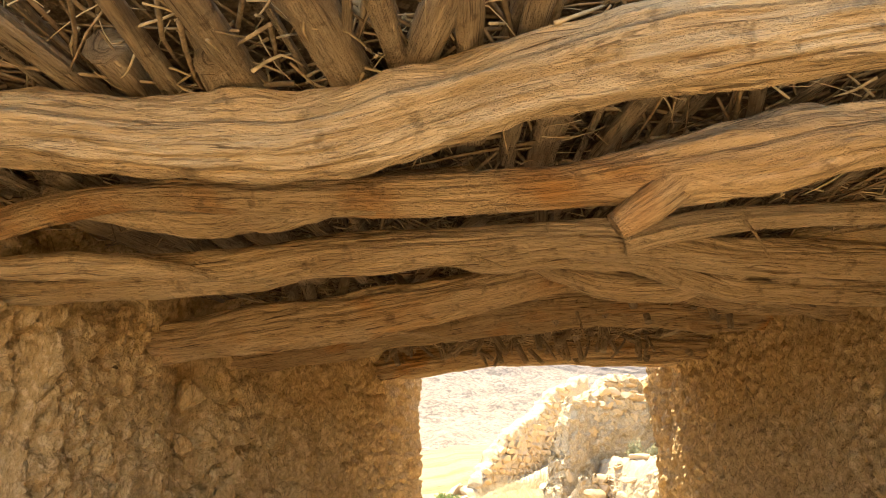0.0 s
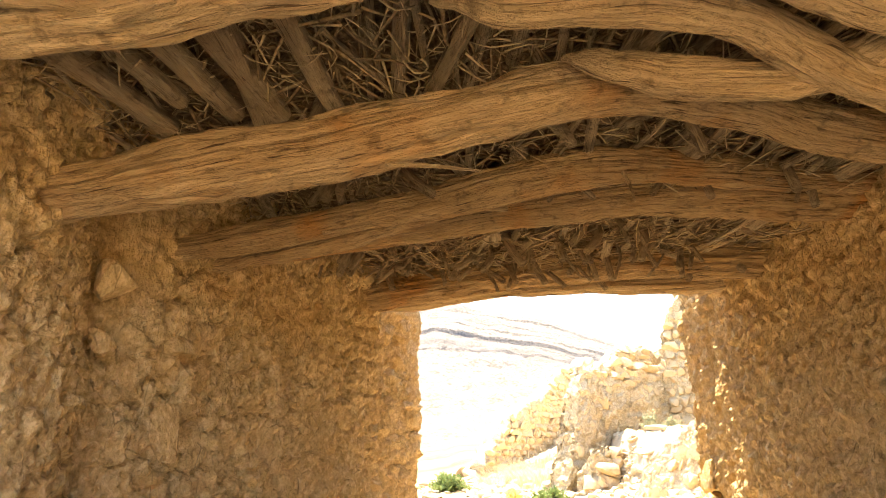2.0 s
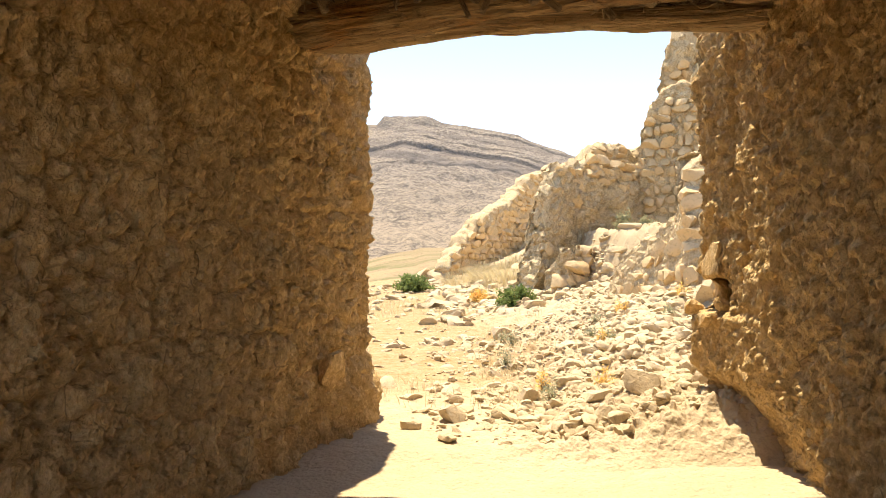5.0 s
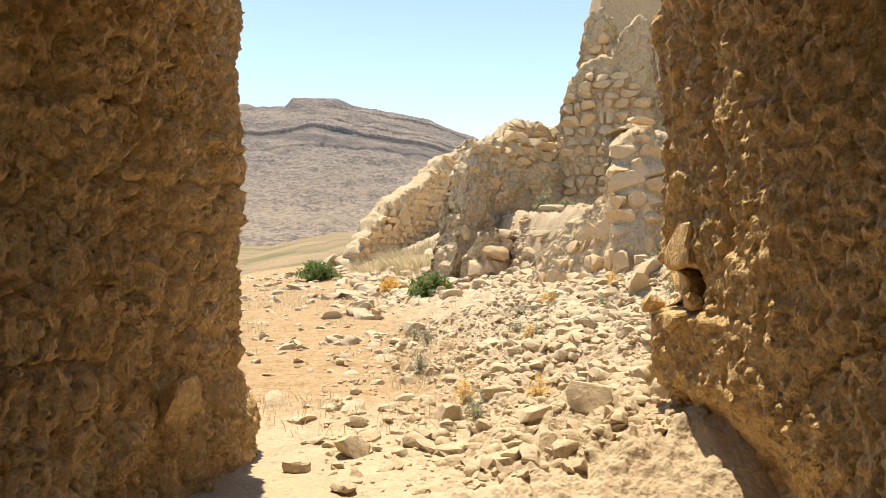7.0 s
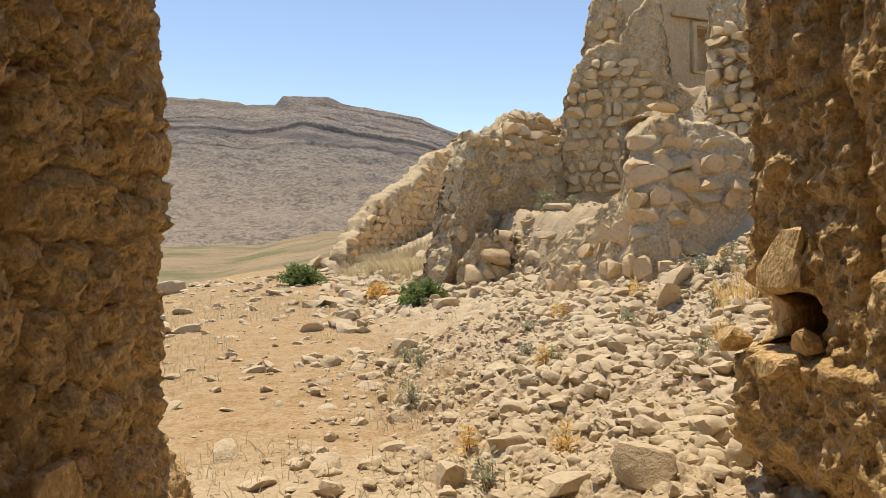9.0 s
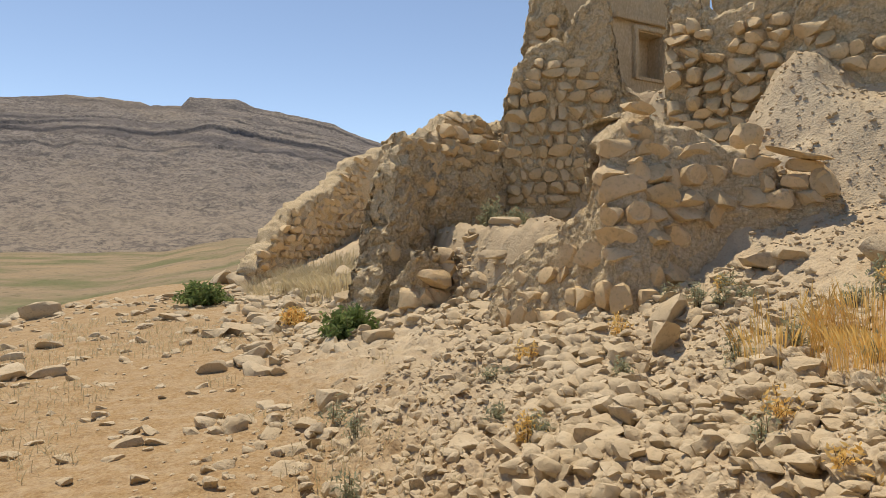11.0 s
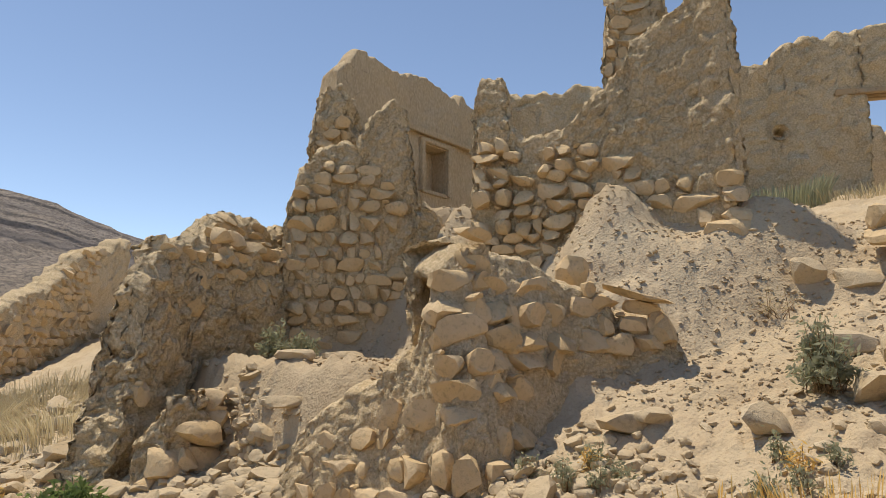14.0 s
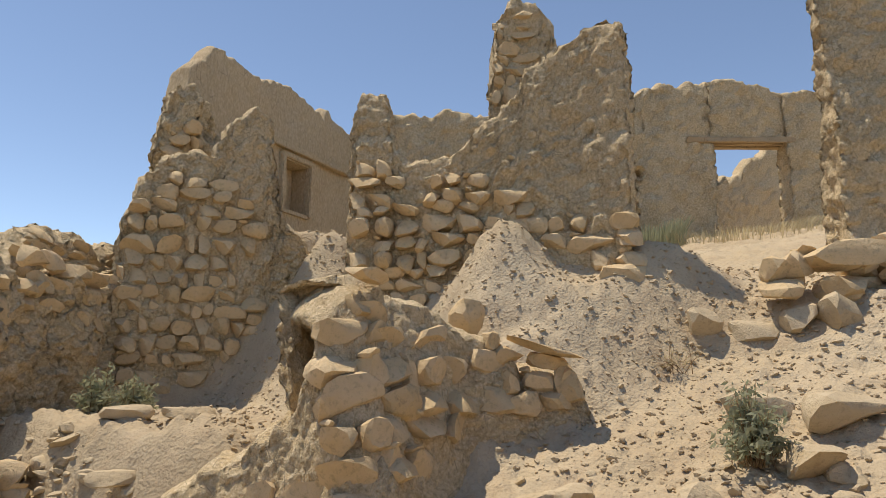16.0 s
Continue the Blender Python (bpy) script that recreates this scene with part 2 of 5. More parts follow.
STICK = wood("stick_bark", (0.54, 0.41, 0.26), (0.40, 0.285, 0.165), (0.13, 0.08, 0.045))


def soil_material():
    m = Mat("pale_soil", 0.97, 0.12)
    big, mid, fine = m.noise(0.45, 5, 0.6), m.noise(3.0, 5, 0.65), m.noise(38, 5, 0.7)
    c = m.mix(m.fit(big, 0.35, 0.65), (0.48, 0.375, 0.245), (0.55, 0.45, 0.315))
    c = m.mix(m.fit(mid, 0.48, 0.7, 0, 0.6), c, (0.44, 0.33, 0.22))
    c = m.mix(m.fit(fine, 0.32, 0.48, 0.5, 0), c, (0.34, 0.26, 0.18))
    # dry straw-coloured turf on the flat ground to the west
    sx = m.t.nodes.new("ShaderNodeSeparateXYZ")
    m.link(m.geo.outputs["Position"], sx.inputs[0])
    edge = m.math("ADD", sx.outputs["X"], m.math("MULTIPLY", m.math("SUBTRACT", mid, 0.5), 3.5))
    turf = m.math("MULTIPLY", m.fit(edge, 0.8, 1.9, 1, 0), m.fit(sx.outputs["Y"], 7.2, 8.4))
    straw = m.mix(m.fit(fine, 0.4, 0.65), (0.31, 0.195, 0.095), (0.44, 0.31, 0.165))
    c = m.mix(m.math("MULTIPLY", turf, m.fit(m.noise(7, 5, 0.7), 0.36, 0.6, 0.5, 1.0)), c, straw)
    c = m.mix(m.math("MULTIPLY", turf, m.fit(m.noise(16, 4, 0.7), 0.52, 0.66, 0, 0.6)), c, (0.30, 0.19, 0.10))
    grit = m.cells(45, None, "SMOOTH_F1")
    m.color(c).bump((mid, 0.04), (m.noise(18, 5, 0.75), 0.010), (grit, 0.007), (fine, 0.006))
    return m.m


def far_material():
    m = Mat("far_hillside", 1.0, 0.05)
    sx = m.t.nodes.new("ShaderNodeSeparateXYZ")
    m.link(m.geo.outputs["Position"], sx.inputs[0])
    n1, n2 = m.noise(0.012, 6, 0.65), m.noise(0.07, 5, 0.7)
    z = m.math("ADD", sx.outputs["Z"], m.math("MULTIPLY", m.math("SUBTRACT", n1, 0.5), 60.0))
    tan, grey = (0.31, 0.235, 0.15), (0.27, 0.225, 0.18)
    c = m.mix(m.fit(z, 20, 170), tan, grey)
    c = m.mix(m.fit(n2, 0.5, 0.7, 0, 0.55), c, (0.23, 0.185, 0.14))
    low = m.fit(sx.outputs["Z"], -4, 25, 1, 0)
    c = m.mix(m.math("MULTIPLY", low, m.fit(n1, 0.47, 0.6)), c, (0.17, 0.17, 0.085))
    c = m.mix(m.math("MULTIPLY", low, m.fit(n1, 0.46, 0.36, 0, 0.7)), c, (0.38, 0.275, 0.16))
    shrub = m.cells(0.16)
    c = m.mix(m.math("MULTIPLY", m.fit(shrub, 0.18, 0.30, 0.8, 0), m.fit(n2, 0.42, 0.6)), c, (0.11, 0.10, 0.055))
    c = m.mix(m.fit(m.noise(0.35, 5, 0.7), 0.5, 0.66, 0, 0.5), c, (0.24, 0.19, 0.125))
    m.color(c).bump((n2, 4.0), (m.noise(0.3, 4, 0.7), 0.8))
    return m.m


def mountain_material():
    m = Mat("banded_rock", 1.0, 0.05)
    sx = m.t.nodes.new("ShaderNodeSeparateXYZ")
    m.link(m.geo.outputs["Position"], sx.inputs[0])
    n1, n2, n3 = m.noise(0.006, 6, 0.65), m.noise(0.03, 6, 0.72), m.noise(0.12, 4, 0.7)
    strat = m.place((0.0008, 0.0008, 0.045))
    bands = m.noise(1.0, 5, 0.75, strat)
    c = m.mix(m.fit(sx.outputs["Z"], 30, 260), (0.38, 0.31, 0.24), (0.315, 0.275, 0.245))
    c = m.mix(m.fit(n2, 0.47, 0.62, 0, 0.75), c, (0.19, 0.165, 0.145))
    c = m.mix(m.fit(n3, 0.50, 0.60, 0, 0.75), c, (0.18, 0.155, 0.135))
    c = m.mix(m.fit(n3, 0.46, 0.36, 0, 0.5), c, (0.46, 0.38, 0.29))
    c = m.mix(m.fit(n1, 0.5, 0.7, 0, 0.5), c, (0.43, 0.35, 0.26))
    # the steep faces show bare dark strata
    nz = m.t.nodes.new("ShaderNodeSeparateXYZ")
    m.link(m.geo.outputs["True Normal"], nz.inputs[0])
    steep = m.fit(nz.outputs["Z"], 0.84, 0.62)
    c = m.mix(m.math("MULTIPLY", steep, m.fit(n3, 0.35, 0.62, 0.3, 0.85)), c, (0.15, 0.138, 0.135))
    c = m.mix(m.math("MULTIPLY", m.fit(bands, 0.53, 0.62, 0, 0.45), m.fit(sx.outputs["Z"], 150, 220)), c, (0.19, 0.165, 0.15))
    dip = m.math("ADD", sx.outputs["Z"], m.math("MULTIPLY", m.math("MAXIMUM", sx.outputs["X"], -100.0), 0.15))
    dip = m.math("ADD", dip, m.math("MULTIPLY", m.math("SUBTRACT", n2, 0.5), 30.0))
    for lo, hi, k in ((262, 288, 0.8), (298, 318, 0.7), (372, 384, 0.5)):
        bed = m.math("MULTIPLY", m.fit(dip, lo - 4, lo + 4), m.fit(dip, hi - 4, hi + 4, 1, 0))
        c = m.mix(m.math("MULTIPLY", bed, m.fit(n3, 0.36, 0.52, k, k * 0.55)), c, (0.155, 0.14, 0.14))
    m.color(c).bump((n2, 10.0), (n3, 3.0))
    return m.m


SOIL, FAR, MOUNTAIN = soil_material(), far_material(), mountain_material()

# ---- terrain ----
C_A, C_DIR = np.array([3.5, 10.75]), np.array([0.894, -0.447])
C_NRM = np.array([0.447, 0.894])


def ground_height(x, y):
    x, y = np.asarray(x, float), np.asarray(y, float)
    h = np.interp(x, (-60, -12, -2, 1.0, 3.3, 6.6, 7.05, 8.4, 10, 13, 16, 40), (-7, -0.9, -0.05, 0.0, 0.62, 2.12, 2.62, 3.02, 3.5, 4.3, 4.5, 5.0))
    h = h + 0.045 * np.clip(y - 9, 0, 15) * ramp(x, -9, 1) * (1 - ramp(x, 6, 8))
    d = (x - C_A[0]) * C_NRM[0] + (y - C_A[1]) * C_NRM[1]
    back = (x - 4.55) * 0.483 + (y - 15.0) * 0.875              # behind the line of the inner wall
    amount = 0.42 + 0.28 * ramp(x, 4.4, 6.2) + 0.85 * ramp(back, 0.0, 0.45) * ramp(x, 5.7, 6.3)
    h = h + amount * ramp(d, 0.05, 0.9) * ramp(x - (3.3 - 0.2 * (y - 11)), 0.0, 0.5) * (1 - ramp(x, 6.7, 8.0)) * (1 - ramp(y, 14.9, 15.9))
    terrace = ramp(d, 0.55, 0.95) * ramp(x - (3.35 - 0.2 * (y - 11)), 0.0, 0.5) * (1 - ramp(x, 5.2, 6.1)) * (1 - ramp(back, -0.1, 0.2))
    h = h * (1 - terrace) + 1.6 * terrace
    # mud washed down against the rubble wall, through the breach and over the near wall
    h = h + 0.62 * np.exp(-((x - 6.25) / 0.55) ** 2 - ((y - 11.1) / 0.42) ** 2) + 0.75 * np.exp(-((x - 6.4) / 0.38) ** 2 - ((y - 13.65) / 0.42) ** 2)
    h = h + 0.30 * np.exp(-((x - 4.75) / 0.5) ** 2 - ((y - 11.15) / 0.4) ** 2) + 0.4 * np.exp(-((x - 5.5) / 0.55) ** 2 - ((y - 10.95) / 0.45) ** 2)
    h = np.where(x > 5, np.minimum(h, 3.75 + 0.16 * np.clip(x - 8, 0, 6)), h)
    # the brow of the hill, and the valley beyond
    brow = 20 + 0.9 * np.clip(x, -8, 12)
    over = np.clip(y - brow, 0, None)
    h = h - 9.0 * ramp(over, 0, 75) - 0.02 * np.clip(over - 75, 0, 200)
    west = np.clip(-x - 14, 0, None)
    h = h - 4.0 * ramp(west, 0, 60)
    dist = np.hypot(x, y)
    h = h + 0.043 * np.clip(dist - 260, 0, 2500)
    return h


def ground_relief(x, y):
    h = ground_height(x, y)
    p = np.stack([x, y, np.zeros_like(x)], -1)
    near = 1 - ramp(np.hypot(x - 1, y - 8), 14, 40)
    rub = ramp(x, 0.3, 1.8)
    h = h + near * (0.05 * fbm(p, 1.1, 3, 1) + (0.02 + 0.05 * rub) * fbm(p, 0.28, 3, 5) + (0.008 + 0.02 * rub) * fbm(p, 0.09, 2, 9) + (0.015 + 0.085 * rub * (1 - 0.55 * ramp(x, 3.4, 4.4))) * (np.abs(fbm(p, 0.15, 4, 13, 0.6)) - 0.25) + 0.035 * rub * (np.abs(fbm(p, 0.075, 3, 17, 0.65)) - 0.25))
    inside = (1 - ramp(y, 5.6, 6.2)) * ramp(x, -2.6, -2.2) * (1 - ramp(x, 2.4, 2.8))
    yard = (1 - ramp(y, 1.0, 1.4)) * ramp(x, -5.4, -5.0) * (1 - ramp(x, 5.0, 5.4)) * ramp(y, -5.6, -5.2)
    inside = np.maximum(inside * ramp(y, -5.6, -5.2), yard)
    h = h * (1 - inside) - 0.06 * inside
    far = 1 - near
    h = h + far * (1.5 * fbm(p, 90, 4, 21) * ramp(np.hypot(x, y), 40, 200))
    return h


def build_ground():
    cx, cy = 0.8, 4.6
    bearing = np.concatenate([np.linspace(-46, 88, 760), np.linspace(88, 314, 60)[1:-1]])
    rad = np.concatenate([np.geomspace(0.25, 1.2, 12), np.geomspace(1.2, 26, 660)[1:], np.geomspace(26, 4200, 110)[1:]])
    b, r = np.meshgrid(np.radians(bearing), rad, indexing="ij")
    x, y = cx + r * np.sin(b), cy + r * np.cos(b)
    z = ground_relief(x.ravel(), y.ravel())
    v = np.stack([x.ravel(), y.ravel(), z], 1)
    a = np.arange(len(bearing) * len(rad)).reshape(len(bearing), len(rad))
    nxt = np.roll(a, -1, 0)
    q = np.stack([a[:, :-1], a[:, 1:], nxt[:, 1:], nxt[:, :-1]], -1).reshape(-1, 4)[:, ::-1]
    me = mesh_of("ground", v, q, SOIL)
    me.materials.append(FAR)
    far = np.repeat((rad[:-1] > 34)[None], len(bearing), 0).ravel()
    me.polygons.foreach_set("material_index", far.astype(np.int32))
    ob = new("ground", me)
    return tagged(ob, "pale stony soil with straw-coloured turf, falling away to a valley", "ground", kind="structure")


build_ground()


def build_mountain():
    bearing = np.concatenate([np.linspace(-70, -30, 60), np.linspace(-30, 30, 900)[1:], np.linspace(30, 110, 60)[1:]])
    crest = np.interp(bearing, (-70, -40, -16, -12, -11, -6, -5.3, -3, -2.4, 1.2, 2.6, 6, 9, 12, 15.5, 20, 40, 110),
                      (8, 9.6, 11.2, 11.5, 11.8, 11.8, 11.5, 11.6, 12.3, 12.45, 11.85, 11.4, 10.8, 9.6, 8.5, 8.3, 7.2, 4))
    rad = np.concatenate([np.linspace(700, 1500, 60), np.linspace(1500, 2060, 200)[1:], np.linspace(2060, 2900, 20)[1:]])
    b, r = np.meshgrid(np.radians(bearing), rad, indexing="ij")
    x, y = 0.8 + r * np.sin(b), 7 + r * np.cos(b)
    soft = np.convolve(np.pad(crest, 30, 'edge'), np.ones(61) / 61, 'valid')
    top = 2000 * np.tan(np.radians(soft))[:, None]
    cap = 2000 * (np.tan(np.radians(crest)) - np.tan(np.radians(soft)))[:, None]
    p = np.stack([x.ravel(), y.ravel(), np.zeros(x.size)], 1)
    gully = (fbm(p, 260, 5, 31) * 0.6 + np.abs(fbm(p, 140, 4, 37)) * 0.7).reshape(x.shape)
    t = np.clip((r - 800) / 1200, 0, 1)
    t = np.clip(t + 0.035 * gully * (1 - t) * 3, 0, 1)
    prof = 0.22 * t + 0.78 * t ** 2.1
    # hard beds stand out as cliffs
    for level, bite in ((0.60, 0.008), (0.66, 0.009), (0.71, 0.033), (0.77, 0.024), (0.80, 0.010), (0.86, 0.007), (0.95, 0.012)):
        lv = level + 0.022 * fbm(p, 420, 2, 50 + int(level * 100)).reshape(x.shape)
        part_of = 0.15 + 1.0 * ramp(fbm(p, (500, 500, 1), 3, 150 + int(level * 100)).reshape(x.shape), -0.35, 0.3)
        prof = prof + bite * part_of * (ramp(prof, lv - 0.004, lv + 0.004) - ramp(prof, lv - 0.09, lv + 0.09))
    z = top * np.minimum(prof, 1) + cap * ramp(t, 0.955, 0.985) + 18 * gully * (1 - ramp(t, 0.8, 1.0)) - 30 * (1 - ramp(r, 700, 1000))
    z = z - 0.25 * np.clip(r - 2060, 0, 900) + (4 * fbm(p, 70, 4, 61) - 9 * np.abs(fbm(p, 90, 4, 63))).reshape(x.shape) * ramp(r, 900, 1300)
    v = np.stack([x.ravel(), y.ravel(), z.ravel()], 1)
    ob = new("mountain", mesh_of("mountain", v, grid_faces(len(bearing), len(rad))[:, ::-1], MOUNTAIN))
    return tagged(ob, "bare grey-brown table mountain with dark bands of rock", "mountain", kind="structure")


build_mountain()


# ---- walls ----
def plates(p, size, seed):
    """Cracked crust: distance to the nearest crack (0 at the crack, in cells) and a height for each cell."""
    q = p / np.asarray(size, float)
    c = np.floor(q)
    d1, d2, pick = np.full(len(q), 9.0), np.full(len(q), 9.0), np.zeros(len(q))

    def rand(k, i):
        return np.modf(np.abs(np.sin(k[:, 0] * 127.1 + k[:, 1] * 311.7 + k[:, 2] * 74.7 + seed * 17.3 + i * 53.1) * 43758.55))[0]

    for o in itertools.product((-1, 0, 1), repeat=3):
        k = c + np.array(o)
        d = np.sqrt(((k + 0.1 + 0.8 * np.stack([rand(k, 1), rand(k, 2), rand(k, 3)], 1) - q) ** 2).sum(1))
        nearer = d < d1
        d2 = np.where(nearer, d1, np.minimum(d2, d))
        pick = np.where(nearer, rand(k, 4), pick)
        d1 = np.where(nearer, d, d1)
    return d2 - d1, pick, d1


def ragged_wall(name, front, thick, zb, tops, material, res=0.036, relief=(0.07, 0.06, 0.028), batter=0.0, seed=0, jag=0.08, finger=None, crest=None):
    """A standing wall: front face line in plan, thickness behind its left side, base height, and (along, top) knots."""
    f = np.asarray(front, float)
    seg = np.linalg.norm(np.diff(f, axis=0), axis=1)
    cum = np.concatenate([[0], np.cumsum(seg)])
    L = cum[-1]
    k = np.asarray(tops, float)
    fine = np.linspace(0, L, 4000)
    arc = np.concatenate([[0], np.cumsum(np.hypot(np.diff(fine), np.diff(np.interp(fine, k[:, 0], k[:, 1]))))])
    ns = max(6, int(arc[-1] / res))
    s = np.interp(np.linspace(0, arc[-1], ns), arc, fine)
    px, py = np.interp(s, cum, f[:, 0]), np.interp(s, cum, f[:, 1])
    tx, ty = np.gradient(px), np.gradient(py)
    ln = np.hypot(tx, ty)
    nx, ny = -ty / ln, tx / ln                      # towards the back
    top = np.interp(s, k[:, 0], k[:, 1])
    zbase = zb(px, py) if callable(zb) else np.full(ns, zb)
    q = np.stack([s * 1.0, np.zeros(ns), np.full(ns, seed * 3.7)], 1)
    top = top + jag * fbm(q, 0.35, 3, seed + 11) + 0.9 * jag * fbm(q, 0.11, 3, seed + 13, 0.7)
    top = np.maximum(top, zbase + 0.05)
    hmax = (top - zbase).max()
    nz = max(5, int(hmax / res))
    nt = max(3, int(thick / res / 1.3))
    u = np.linspace(0, 1, nz)
    cols, across = [], []
    a = np.concatenate([np.zeros(nz), np.linspace(0, 1, nt + 2)[1:-1], np.ones(nz)])
    hgt = np.concatenate([u, np.ones(nt), u[::-1]])
    dome = np.concatenate([np.zeros(nz), np.sin(np.linspace(0, np.pi, nt + 2)[1:-1]) * 0.16 * min(thick, 0.5), np.zeros(nz)])
    squeeze = np.ones(ns)
    ne = max(6, int(thick * 0.5 / res))
    order = np.concatenate([[0] * ne, np.arange(ns), [ns - 1] * ne])
    sq = np.concatenate([np.arange(ne) / ne, squeeze, np.arange(ne - 1, -1, -1) / ne])
    A = 0.5 + (a[None] - 0.5) * sq[:, None]
    Z = zbase[order][:, None] + (top - zbase)[order][:, None] * hgt[None] + dome[None] * sq[:, None]
    inset = batter * (Z - zbase[order][:, None])
    if crest:
        c = np.asarray(crest, float)
        lean = ((np.interp(s, cum, c[:, 0]) - px) * nx + (np.interp(s, cum, c[:, 1]) - py) * ny)[order][:, None]
        slide = ((np.interp(s, cum, c[:, 0]) - px) * -ny + (np.interp(s, cum, c[:, 1]) - py) * nx)[order][:, None]
    D = A * thick + np.where(A < 0.5, 1, -1) * inset * np.abs(A - 0.5) * 2
    X = px[order][:, None] + nx[order][:, None] * D
    Y = py[order][:, None] + ny[order][:, None] * D
    if crest:
        up = np.clip(hgt, 0, 1)[None] ** 1.15
        X = X + up * (nx[order][:, None] * lean - ny[order][:, None] * slide)
        Y = Y + up * (ny[order][:, None] * lean + nx[order][:, None] * slide)
    v = np.stack([X.ravel(), Y.ravel(), Z.ravel()], 1)
    w = np.stack([fbm(v, 0.7, 2, seed + i) * relief[0] + fbm(v, finger or 0.17, 3, seed + 20 + i, 0.6) * relief[1] + fbm(v, 0.055, 2, seed + 40 + i, 0.7) * relief[2] for i in range(3)], 1)
    pits = ramp(fbm(v, 0.16, 3, seed + 70), 0.35, 0.65) * min(0.05, relief[1])
    w[:, 2] *= 0.8
    inward = np.stack([np.repeat(nx[order], len(a)), np.repeat(ny[order], len(a)), np.zeros(len(v))], 1) * (np.where(np.tile(a, len(order)) < 0.5, 1, -1) * np.repeat(sq, len(a)))[:, None]
    ring = len(a)
    inward[:ne * ring] = (ny[0], -nx[0], 0)
    inward[-ne * ring:] = (-ny[-1], nx[-1], 0)
    crease = 0.28 - np.abs(fbm(v, 0.16, 4, seed + 75, 0.62))
    bent = v + 0.05 * np.stack([fbm(v, 0.13, 2, seed + 90 + i) for i in range(3)], 1)
    edge, lift, _ = plates(bent, (0.17, 0.17, 0.13), seed)
    crumb, _, near = plates(bent, (0.07, 0.07, 0.06), seed + 7)
    rough = 0.5 + 0.5 * ramp(fbm(v, 0.6, 2, seed + 95), -0.2, 0.2)
    lumps = rough * (0.022 * (1 - ramp(edge, 0.0, 0.25)) - 0.03 * (lift - 0.5)) + 0.02 * (near - 0.4) + 0.012 * (1 - ramp(crumb, 0.0, 0.25))
    w = w + inward * (0.6 * pits + crease * 1.5 * relief[1] + lumps * min(1.0, relief[1] / 0.05))[:, None]
    v = v + w
    me = mesh_of(name, v, grid_faces(len(order), len(a)), material)
    ob = new(name, me)

    def at(ss, zz):
        """Place on the face at a height, outward direction, top and base there."""
        x, y, t, b = np.interp(ss, s, px), np.interp(ss, s, py), np.interp(ss, s, top), np.interp(ss, s, zbase)
        if crest:
            g = min(max((zz - b) / (t - b), 0), 1) ** 1.15
            x, y = x + g * (np.interp(ss, cum, c[:, 0]) - x), y + g * (np.interp(ss, cum, c[:, 1]) - y)
        return x, y, -np.interp(ss, s, nx), -np.interp(ss, s, ny), t, b

    return ob, at


